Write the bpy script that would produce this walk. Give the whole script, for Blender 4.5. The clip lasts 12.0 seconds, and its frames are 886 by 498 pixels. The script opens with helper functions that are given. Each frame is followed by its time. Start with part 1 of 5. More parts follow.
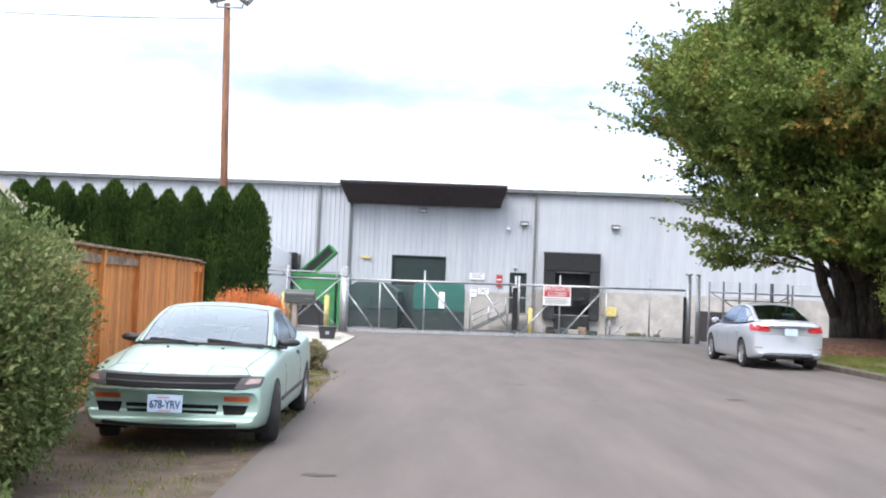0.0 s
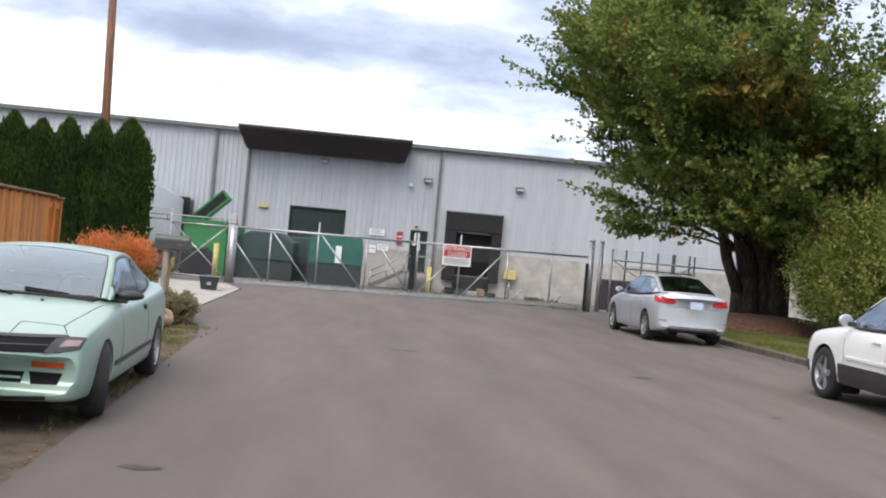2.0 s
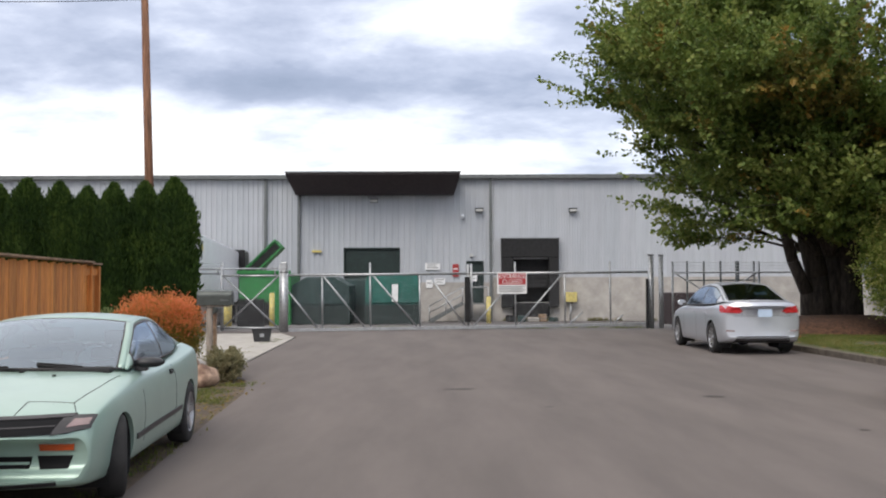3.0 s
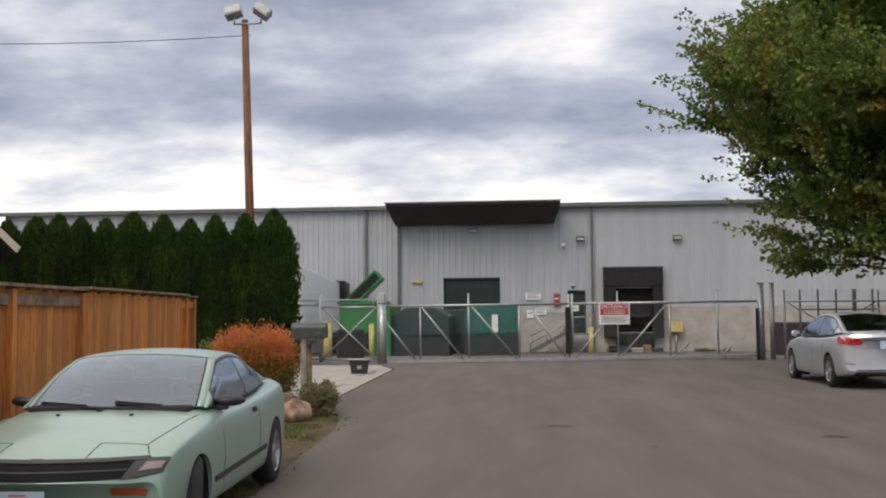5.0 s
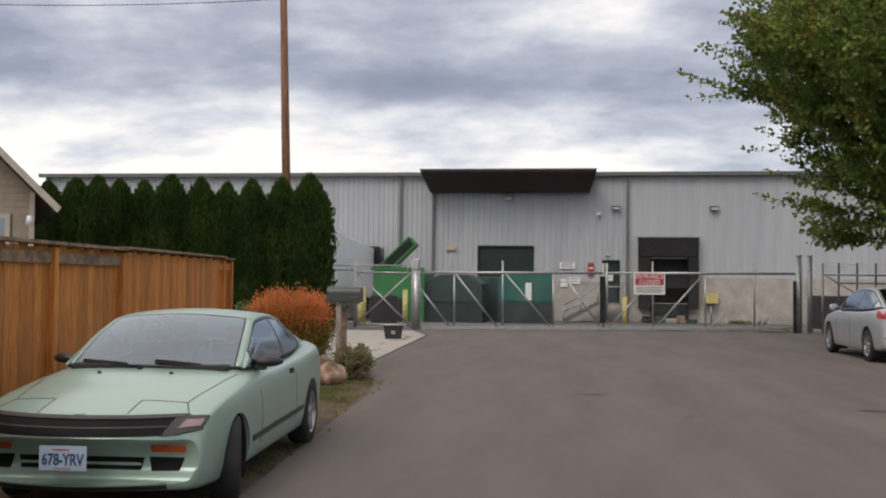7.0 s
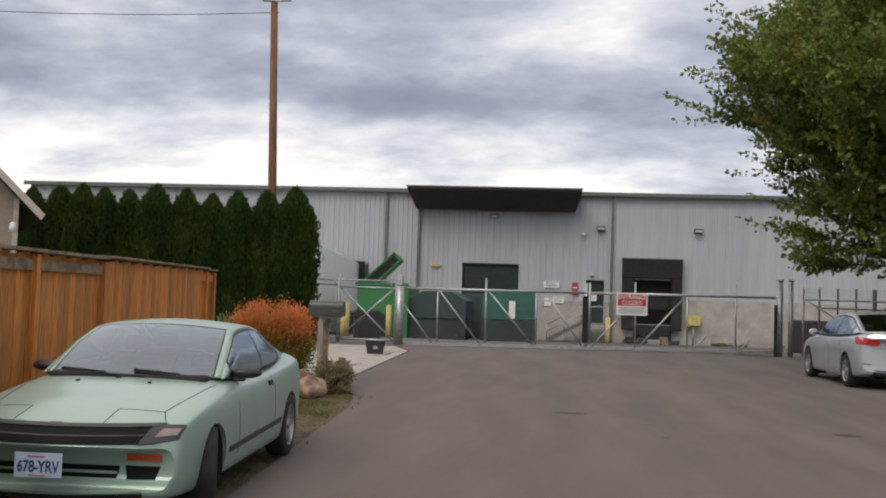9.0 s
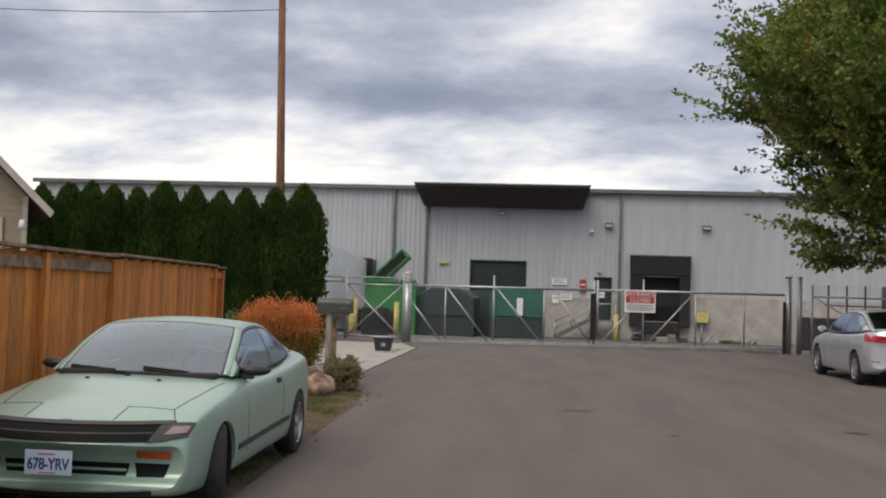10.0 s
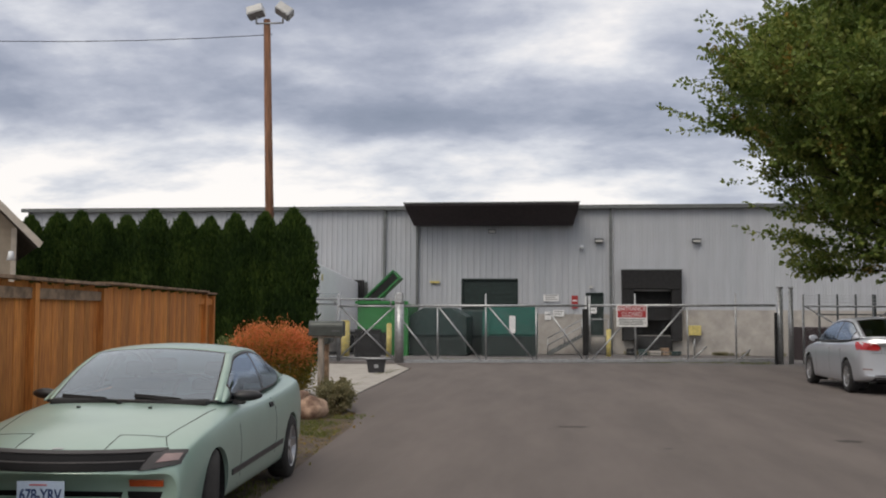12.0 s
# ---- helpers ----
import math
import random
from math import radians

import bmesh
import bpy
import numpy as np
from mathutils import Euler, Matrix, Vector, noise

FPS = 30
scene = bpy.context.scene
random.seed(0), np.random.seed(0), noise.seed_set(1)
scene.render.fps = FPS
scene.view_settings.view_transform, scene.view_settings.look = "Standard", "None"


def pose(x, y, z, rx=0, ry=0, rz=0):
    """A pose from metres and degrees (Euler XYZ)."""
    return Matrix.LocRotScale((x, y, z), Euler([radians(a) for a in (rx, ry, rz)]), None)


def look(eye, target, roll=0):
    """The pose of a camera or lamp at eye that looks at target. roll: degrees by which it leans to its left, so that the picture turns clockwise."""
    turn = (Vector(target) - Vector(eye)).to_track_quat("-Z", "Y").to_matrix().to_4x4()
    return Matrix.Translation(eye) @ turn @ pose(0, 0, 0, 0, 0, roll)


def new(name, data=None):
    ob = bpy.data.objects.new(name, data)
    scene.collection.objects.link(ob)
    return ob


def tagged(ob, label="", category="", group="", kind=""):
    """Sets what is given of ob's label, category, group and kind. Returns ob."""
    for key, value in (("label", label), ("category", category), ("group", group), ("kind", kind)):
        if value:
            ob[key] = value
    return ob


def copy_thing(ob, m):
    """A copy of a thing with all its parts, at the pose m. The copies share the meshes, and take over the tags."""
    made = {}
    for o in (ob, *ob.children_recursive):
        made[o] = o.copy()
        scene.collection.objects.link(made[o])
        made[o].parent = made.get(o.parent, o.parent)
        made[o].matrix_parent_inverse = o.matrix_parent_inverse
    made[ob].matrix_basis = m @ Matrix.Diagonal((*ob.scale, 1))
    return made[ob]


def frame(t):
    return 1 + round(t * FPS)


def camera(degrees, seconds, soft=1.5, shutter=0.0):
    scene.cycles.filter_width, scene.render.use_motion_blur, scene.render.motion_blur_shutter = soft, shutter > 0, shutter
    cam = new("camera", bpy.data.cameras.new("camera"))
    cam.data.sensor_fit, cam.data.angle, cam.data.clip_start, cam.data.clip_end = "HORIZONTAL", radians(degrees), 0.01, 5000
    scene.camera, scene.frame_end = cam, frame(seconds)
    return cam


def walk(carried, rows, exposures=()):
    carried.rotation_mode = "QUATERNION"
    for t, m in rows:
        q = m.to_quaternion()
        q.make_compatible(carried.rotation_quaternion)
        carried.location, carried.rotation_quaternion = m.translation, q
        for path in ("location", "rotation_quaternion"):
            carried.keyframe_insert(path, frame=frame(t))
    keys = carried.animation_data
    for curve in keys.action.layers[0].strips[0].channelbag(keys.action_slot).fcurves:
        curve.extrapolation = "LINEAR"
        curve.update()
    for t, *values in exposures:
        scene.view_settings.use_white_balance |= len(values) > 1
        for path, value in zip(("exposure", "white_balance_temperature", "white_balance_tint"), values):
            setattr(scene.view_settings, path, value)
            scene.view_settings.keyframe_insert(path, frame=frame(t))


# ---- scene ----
cam = camera(48.0, 12.0, soft=2.0)
SCALE = 1.06  # the plan below is drawn a little small; everything is brought to its true size by this factor
PATH = [
    (0, (-0.016, -3.02, 1.446), (-0.083, -1.023, 1.529), 2.3),
    (0.5, (-0.019, -2.641, 1.45), (-0.027, -0.643, 1.525), 3.1),
    (1, (-0.017, -2.22, 1.427), (0.047, -0.221, 1.411), 2.0),
    (1.5, (0.068, -1.853, 1.418), (0.13, 0.146, 1.407), 3.4),
    (2, (0.131, -1.462, 1.439), (0.265, 0.533, 1.449), 5.2),
    (2.5, (0.268, -1.16, 1.457), (0.22, 0.84, 1.488), 5.8),
    (3, (0.383, -0.85, 1.477), (0.395, 1.149, 1.543), -0.2),
    (3.5, (0.347, -0.574, 1.531), (0.337, 1.414, 1.752), -0.2),
    (3.7, (0.373, -0.488, 1.521), (0.256, 1.49, 1.794), 1.1),
    (5.3, (0.45, -0.364, 1.496), (0.259, 1.624, 1.588), -0.5),
    (5.5, (0.436, -0.355, 1.484), (0.252, 1.635, 1.563), -0.7),
    (6, (0.409, -0.327, 1.484), (0.193, 1.66, 1.556), -0.8),
    (6.5, (0.417, -0.35, 1.482), (0.174, 1.634, 1.547), 0.4),
    (7, (0.412, -0.353, 1.49), (0.154, 1.629, 1.551), 0.6),
    (7.5, (0.426, -0.373, 1.498), (0.154, 1.607, 1.568), 1.1),
    (7.7, (0.449, -0.423, 1.487), (0.2, 1.56, 1.565), 1.1),
    (9.3, (0.455, -0.403, 1.486), (0.225, 1.581, 1.581), 1.9),
    (9.5, (0.438, -0.382, 1.492), (0.2, 1.602, 1.581), 1.6),
    (10, (0.45, -0.414, 1.494), (0.205, 1.569, 1.582), 1.9),
    (10.5, (0.463, -0.397, 1.515), (0.213, 1.584, 1.632), 0.5),
    (11, (0.478, -0.419, 1.508), (0.238, 1.562, 1.642), -0.2),
    (11.5, (0.47, -0.412, 1.502), (0.239, 1.57, 1.634), -0.3),
    (12, (0.478, -0.441, 1.491), (0.25, 1.542, 1.619), 0.3),
]
walk(cam, [(t, look(Vector(e) * SCALE, Vector(g) * SCALE, r)) for t, e, g, r in PATH],
     ((0.0, 1.40, 6080, 10), (1.0, 1.05, 6230, 10), (2.0, 0.75, 6400, 10), (3.0, 0.50, 6500, 10), (3.7, 0.50, 6550, 10), (5.3, 0.0, 6900, 11), (9.5, 0.0, 6900, 10), (11.0, -0.06, 6850, 10), (12.0, -0.08, 6850, 10)))

# ---- world and sun ----
SUN_EL, SUN_AZ = 48.0, 200.0
world = bpy.data.worlds.new("world")
scene.world = world
world.use_nodes = True
wn, wl = world.node_tree.nodes, world.node_tree.links
wn.clear()
w_out = wn.new("ShaderNodeOutputWorld")
w_bg = wn.new("ShaderNodeBackground")
w_sky = wn.new("ShaderNodeTexSky")
w_sky.sky_type, w_sky.sun_disc = "NISHITA", False
w_sky.sun_elevation, w_sky.sun_rotation = radians(SUN_EL), radians(SUN_AZ)
w_co = wn.new("ShaderNodeTexCoord")
w_sep = wn.new("ShaderNodeSeparateXYZ")
wl.new(w_co.outputs["Generated"], w_sep.inputs[0])


def wmath(op, a, b=0.0, c=0.0):
    n = wn.new("ShaderNodeMath")
    n.operation = op
    for k, v in enumerate((a, b, c)):
        if isinstance(v, (int, float)):
            n.inputs[k].default_value = v
        else:
            wl.new(v, n.inputs[k])
    return n.outputs[0]


# clouds on a flat layer high above: the direction divided by its height
w_h = wmath("ADD", wmath("ABSOLUTE", w_sep.outputs[2]), 0.24)
w_comb = wn.new("ShaderNodeCombineXYZ")
wl.new(wmath("DIVIDE", w_sep.outputs[0], w_h), w_comb.inputs[0])
wl.new(wmath("MULTIPLY", wmath("DIVIDE", w_sep.outputs[1], w_h), 1.25), w_comb.inputs[1])


def wnoise(scale, detail, rough, seed):
    n = wn.new("ShaderNodeTexNoise")
    n.noise_dimensions = "4D"
    n.inputs["Scale"].default_value, n.inputs["Detail"].default_value = scale, detail
    n.inputs["Roughness"].default_value, n.inputs["W"].default_value = rough, seed
    n.inputs["Distortion"].default_value = 0.12
    wl.new(w_comb.outputs[0], n.inputs["Vector"])
    return n.outputs["Fac"]


def ramp(tree, fac, stops, interp="LINEAR"):
    n = tree.nodes.new("ShaderNodeValToRGB")
    n.color_ramp.interpolation = interp
    while len(n.color_ramp.elements) < len(stops):
        n.color_ramp.elements.new(0.5)
    for e, (p, c) in zip(n.color_ramp.elements, stops):
        e.position, e.color = p, (*c, 1)
    tree.links.new(fac, n.inputs[0])
    return n.outputs[0]


w_cl = wmath("ADD", wmath("MULTIPLY", wnoise(0.9, 8, 0.55, 3.1), 0.68), wmath("MULTIPLY", wnoise(2.6, 8, 0.6, 7.7), 0.32))
# brighter towards the horizon, where the layer is seen edge on
w_band = ramp(world.node_tree, wmath("ABSOLUTE", w_sep.outputs[2]), [(0.0, (0.60,) * 3), (0.14, (0.568,) * 3), (0.168, (0.545,) * 3), (0.19, (0.455,) * 3), (0.225, (0.45,) * 3), (0.26, (0.465,) * 3), (0.36, (0.50,) * 3), (0.7, (0.58,) * 3)])
w_fac = wmath("ADD", wmath("MULTIPLY_ADD", w_cl, 1.2, -0.1), wmath("SUBTRACT", w_band, 0.5))
w_col = ramp(world.node_tree, w_fac, [(0.28, (0.20, 0.235, 0.32)), (0.38, (0.28, 0.315, 0.415)), (0.45, (0.42, 0.455, 0.56)), (0.515, (0.64, 0.67, 0.75)), (0.585, (0.93, 0.915, 0.925))])
w_mix = wn.new("ShaderNodeMix")
w_mix.data_type = "RGBA"
w_mix.inputs[0].default_value = 0.88
w_scale = wn.new("ShaderNodeVectorMath")
w_scale.operation = "SCALE"
w_scale.inputs["Scale"].default_value = 12.0
wl.new(w_col, w_scale.inputs[0])
wl.new(w_sky.outputs[0], w_mix.inputs[6])
wl.new(w_scale.outputs[0], w_mix.inputs[7])
wl.new(w_mix.outputs[2], w_bg.inputs[0])
w_bg.inputs[1].default_value = 0.1
wl.new(w_bg.outputs[0], w_out.inputs[0])
sun = new("sun", bpy.data.lights.new("sun", "SUN"))
sun.data.energy, sun.data.angle, sun.data.color = 1.5, radians(35), (1.0, 0.93, 0.84)
sun.matrix_world = look((0, 0, 0), (-math.sin(radians(SUN_AZ)) * math.cos(radians(SUN_EL)), -math.cos(radians(SUN_AZ)) * math.cos(radians(SUN_EL)), -math.sin(radians(SUN_EL))))

# ---- materials ----


def mat(name, base, rough=0.7, metal=0.0, var=0.15, scale=6.0, bump=0.0, bscale=60.0, other=None, stain=0.0, stain_scale=0.6, rand=0.0, stretch=(1, 1, 1), spec=0.5, coat=0.0, island=0.0, trans=0.0, coat_rough=0.04):
    m = bpy.data.materials.new(name)
    m.use_nodes = True
    t = m.node_tree
    n, l = t.nodes, t.links
    p = n["Principled BSDF"]
    p.inputs["Roughness"].default_value, p.inputs["Metallic"].default_value = rough, metal
    p.inputs["Specular IOR Level"].default_value, p.inputs["Coat Weight"].default_value = spec, coat
    p.inputs["Coat Roughness"].default_value = coat_rough
    p.inputs["Transmission Weight"].default_value = trans
    co = n.new("ShaderNodeTexCoord")
    mp = n.new("ShaderNodeMapping")
    mp.inputs["Scale"].default_value = stretch
    l.new(co.outputs["Object"], mp.inputs[0])

    def nz(s, d=5, r=0.6):
        k = n.new("ShaderNodeTexNoise")
        k.inputs["Scale"].default_value, k.inputs["Detail"].default_value, k.inputs["Roughness"].default_value = s, d, r
        l.new(mp.outputs[0], k.inputs["Vector"])
        return k.outputs["Fac"]

    def blend(fac, a, b, kind="MIX"):
        k = n.new("ShaderNodeMix")
        k.data_type, k.blend_type = "RGBA", kind
        for sock, v in ((0, fac), (6, a), (7, b)):
            if isinstance(v, (tuple, list)):
                k.inputs[sock].default_value = (*v, 1)
            elif isinstance(v, float):
                k.inputs[sock].default_value = v
            else:
                l.new(v, k.inputs[sock])
        return k.outputs[2]

    other = other or tuple(c * (1 - 2.2 * var) for c in base)
    lo = tuple(min(1, c * (1 + var)) for c in base)
    col = ramp(t, nz(scale), [(0.35, other), (0.65, lo)])
    if stain:
        col = blend(ramp(t, nz(stain_scale, 6, 0.65), [(0.42, (0, 0, 0)), (0.68, (stain,) * 3)]), col, tuple(c * 0.45 for c in base))
    if rand or island:
        if rand:
            rnd = n.new("ShaderNodeObjectInfo").outputs["Random"]
        else:
            rnd = n.new("ShaderNodeNewGeometry").outputs["Random Per Island"]
        k = rand or island
        g = ramp(t, rnd, [(0.0, (1 - k,) * 3), (0.5, (1, 1 - k * 0.3, 1 - k * 0.35)), (1.0, (1 + k * 0.6, 1 + k * 0.55, 1 + k * 0.35))])
        col = blend(1.0, col, g, "MULTIPLY")
    l.new(col, p.inputs["Base Color"])
    if bump:
        b = n.new("ShaderNodeBump")
        b.inputs["Strength"].default_value, b.inputs["Distance"].default_value = 0.6, bump
        l.new(nz(bscale, 4), b.inputs["Height"])
        l.new(b.outputs[0], p.inputs["Normal"])
    return m


def leaf_mat(name, a, b, c, rough=0.5):
    """Leaves: colour by leaf and by place in the crown, with some light passing through."""
    m = bpy.data.materials.new(name)
    m.use_nodes = True
    t = m.node_tree
    n, l = t.nodes, t.links
    p = n["Principled BSDF"]
    p.inputs["Roughness"].default_value, p.inputs["Specular IOR Level"].default_value = rough, 0.25
    co = n.new("ShaderNodeTexCoord")
    k = n.new("ShaderNodeTexNoise")
    k.inputs["Scale"].default_value, k.inputs["Detail"].default_value = 0.8, 3
    l.new(co.outputs["Object"], k.inputs["Vector"])
    rnd = n.new("ShaderNodeNewGeometry").outputs["Random Per Island"]
    add = n.new("ShaderNodeMath")
    add.operation = "MULTIPLY_ADD"
    l.new(rnd, add.inputs[0])
    add.inputs[1].default_value = 0.35
    l.new(k.outputs["Fac"], add.inputs[2])
    col = ramp(t, add.outputs[0], [(0.45, a), (0.7, b), (0.95, c)])
    l.new(col, p.inputs["Base Color"])
    tr = n.new("ShaderNodeBsdfTranslucent")
    l.new(col, tr.inputs[0])
    mx = n.new("ShaderNodeMixShader")
    mx.inputs[0].default_value = 0.4
    l.new(p.outputs[0], mx.inputs[1])
    l.new(tr.outputs[0], mx.inputs[2])
    l.new(mx.outputs[0], n["Material Output"].inputs[0])
    return m


M = dict(
    asphalt=mat("asphalt", (0.122, 0.102, 0.092), 0.9, var=0.09, scale=0.9, bump=0.004, bscale=90, stain=0.2, stain_scale=0.3, stretch=(1.5, 0.28, 1)),
    yard=mat("yard_asphalt", (0.12, 0.11, 0.105), 0.9, var=0.15, scale=0.8),
    dirt=mat("dirt", (0.085, 0.062, 0.042), 0.95, var=0.3, scale=4, bump=0.02, bscale=25, other=(0.055, 0.04, 0.028)),
    grass=mat("grass_ground", (0.07, 0.09, 0.03), 0.95, var=0.3, scale=3, bump=0.02, bscale=40, other=(0.09, 0.07, 0.04)),
    mulch=mat("mulch", (0.12, 0.06, 0.035), 0.95, var=0.3, scale=12, bump=0.02, bscale=30),
    concrete=mat("concrete", (0.37, 0.345, 0.31), 0.85, var=0.08, scale=2.5, bump=0.002, stain=0.25),
    kerb=mat("kerb_concrete", (0.115, 0.095, 0.075), 0.9, var=0.2, scale=6, bump=0.003, stain=0.4),
    found=mat("foundation_concrete", (0.41, 0.385, 0.355), 0.9, var=0.1, scale=1.2, stain=0.5, stain_scale=0.4),
    siding=mat("metal_siding", (0.415, 0.44, 0.475), 0.5, 0.0, var=0.06, scale=2, rand=0.06, stain=0.18, stain_scale=0.5, stretch=(1, 1, 0.12)),
    trimgray=mat("gray_metal_trim", (0.13, 0.14, 0.14), 0.5, 0.3, var=0.1),
    roofmetal=mat("roof_metal", (0.16, 0.17, 0.17), 0.5, 0.4, var=0.1),
    canopy=mat("canopy_brown", (0.035, 0.022, 0.024), 0.6, var=0.15, stain=0.3),
    doorgreen=mat("dark_green_door", (0.009, 0.024, 0.021), 0.5, var=0.15),
    black=mat("black_rubber", (0.013, 0.013, 0.014), 0.85, var=0.2, bump=0.003, bscale=20),
    blackpl=mat("black_plastic", (0.018, 0.018, 0.02), 0.45, var=0.15),
    steel=mat("galvanized_steel", (0.42, 0.43, 0.44), 0.42, 0.7, var=0.12, scale=14),
    teal=mat("teal_steel", (0.015, 0.12, 0.095), 0.5, var=0.15, stain=0.3),
    # container steel with the shadow of its lower half put into the colour
    tealshade=mat("shaded_dark_green_steel", (0.014, 0.028, 0.026), 0.6, var=0.2, stain=0.3),
    tealdk=mat("dark_teal_steel", (0.022, 0.050, 0.048), 0.5, var=0.15, stain=0.3),
    green=mat("green_steel", (0.03, 0.20, 0.055), 0.45, var=0.15, stain=0.3),
    yellow=mat("yellow_paint", (0.60, 0.50, 0.17), 0.5, var=0.15, stain=0.4, stain_scale=5),
    cedar=mat("cedar", (0.58, 0.245, 0.058), 0.75, var=0.18, scale=7, rand=0.28, stretch=(6, 6, 0.5), bump=0.002, bscale=30, other=(0.40, 0.145, 0.034)),
    cedargray=mat("weathered_cedar", (0.30, 0.21, 0.14), 0.85, var=0.25, scale=7, rand=0.15, stretch=(1, 1, 1), bump=0.002),
    pole=mat("pole_wood", (0.19, 0.09, 0.05), 0.85, var=0.25, scale=5, stretch=(4, 4, 0.3), bump=0.004),
    bark=mat("bark", (0.045, 0.035, 0.028), 0.95, var=0.3, scale=6, stretch=(2, 2, 0.5), bump=0.03, bscale=10),
    trailerwhite=mat("trailer_white_panel", (0.86, 0.88, 0.9), 0.35, var=0.04, stain=0.1),
    white=mat("white_paint", (0.72, 0.75, 0.78), 0.5, var=0.05, stain=0.12),
    signwhite=mat("sign_white", (0.75, 0.75, 0.75), 0.5, var=0.04),
    signred=mat("sign_red", (0.38, 0.03, 0.035), 0.5, var=0.08),
    redpaint=mat("red_paint", (0.35, 0.03, 0.03), 0.5, var=0.1),
    siding_beige=mat("beige_siding", (0.32, 0.27, 0.21), 0.7, var=0.06),
    trimbeige=mat("beige_trim", (0.48, 0.43, 0.37), 0.6, var=0.06),
    shingle=mat("shingles", (0.07, 0.06, 0.055), 0.9, var=0.25, scale=12),
    rock=mat("rock", (0.36, 0.25, 0.18), 0.9, var=0.3, scale=5, bump=0.02, bscale=9, other=(0.12, 0.07, 0.05)),
    mailbox=mat("mailbox_green_gray", (0.065, 0.075, 0.07), 0.45, 0.2, var=0.12),
    post=mat("gray_post_wood", (0.30, 0.26, 0.22), 0.85, var=0.2, stretch=(3, 3, 0.4)),
    celica=mat("pale_green_car_paint", (0.285, 0.40, 0.345), 0.38, 0.3, var=0.03, scale=2, coat=0.5, coat_rough=0.14),
    silver=mat("silver_car_paint", (0.50, 0.52, 0.56), 0.3, 0.55, var=0.02, scale=2, coat=0.6, coat_rough=0.1),
    carwhite=mat("white_car_paint", (0.78, 0.78, 0.76), 0.3, 0.0, var=0.02, scale=2, coat=0.6, coat_rough=0.1),
    carglass=mat("car_glass", (0.55, 0.6, 0.6), 0.03, 0.0, var=0.0, trans=0.9, spec=0.8),
    cargray=mat("dark_gray_trim", (0.035, 0.032, 0.033), 0.5, var=0.1),
    grilleblack=mat("black_grille_plastic", (0.007, 0.007, 0.008), 0.6, var=0.1, spec=0.12),
    tar=mat("tar", (0.055, 0.045, 0.04), 0.8, var=0.15),
    tyre=mat("tyre_rubber", (0.022, 0.021, 0.021), 0.85, var=0.2, bump=0.002),
    alloy=mat("alloy_wheel", (0.40, 0.40, 0.41), 0.35, 0.8, var=0.1),
    redlens=mat("red_lens", (0.42, 0.015, 0.02), 0.15, var=0.08, coat=0.6),
    amber=mat("amber_lens", (0.42, 0.075, 0.02), 0.2, var=0.1, coat=0.5),
    clearlens=mat("pinkish_clear_lens", (0.24, 0.165, 0.16), 0.12, var=0.1, coat=0.8),
    plate=mat("plate_white", (0.43, 0.53, 0.66), 0.4, var=0.05),
    plateblue=mat("plate_blue_ink", (0.02, 0.045, 0.13), 0.5, var=0.05),
    platered=mat("plate_red_ink", (0.45, 0.12, 0.14), 0.5, var=0.05),
    seat=mat("seat_cloth", (0.05, 0.05, 0.055), 0.9, var=0.1),
    lampglass=mat("lamp_glass", (0.5, 0.5, 0.48), 0.2, var=0.05, coat=0.5),
)
M["leaf"] = leaf_mat("maple_leaf", (0.085, 0.135, 0.030), (0.155, 0.205, 0.046), (0.27, 0.29, 0.08))
M["leafyellow"] = leaf_mat("yellowing_leaf", (0.11, 0.12, 0.03), (0.20, 0.17, 0.04), (0.33, 0.19, 0.04))
M["leafbush"] = leaf_mat("bush_leaf", (0.10, 0.165, 0.035), (0.24, 0.29, 0.065), (0.48, 0.43, 0.15))
M["leafnear"] = leaf_mat("near_bush_leaf", (0.075, 0.115, 0.035), (0.155, 0.20, 0.07), (0.34, 0.32, 0.15))
M["arbor"] = leaf_mat("arborvitae_scale", (0.014, 0.034, 0.007), (0.030, 0.062, 0.011), (0.075, 0.12, 0.022), 0.7)
M["barberry"] = leaf_mat("orange_leaf", (0.34, 0.19, 0.05), (0.64, 0.20, 0.07), (0.80, 0.30, 0.15))
M["barberrylow"] = leaf_mat("olive_leaf", (0.09, 0.10, 0.02), (0.19, 0.17, 0.03), (0.36, 0.19, 0.04))
M["lavender"] = leaf_mat("gray_green_leaf", (0.15, 0.15, 0.08), (0.24, 0.22, 0.12), (0.34, 0.28, 0.17))
M["blade"] = leaf_mat("grass_blade", (0.08, 0.12, 0.02), (0.16, 0.19, 0.045), (0.28, 0.25, 0.09))

# ---- building blocks ----


def finish(me, bm, smooth=False):
    bm.normal_update()
    bm.to_mesh(me)
    bm.free()
    if smooth:
        for p in me.polygons:
            p.use_smooth = True


def part(name, bm, material, parent=None, label="", smooth=False, bevel=0.0, kind="", auto=0.0):
    me = bpy.data.meshes.new(name)
    finish(me, bm, smooth)
    me.materials.append(M[material] if isinstance(material, str) else material)
    ob = new(name, me)
    ob.parent = parent
    if bevel:
        b = ob.modifiers.new("bevel", "BEVEL")
        b.width, b.segments, b.limit_method = bevel, 2, "ANGLE"
    return tagged(ob, label, kind=kind)


def thing(name, m, label, category, group="", kind=""):
    e = new(name)
    e.empty_display_size = 0.2
    e.matrix_world = m
    return tagged(e, label, category, group, kind)


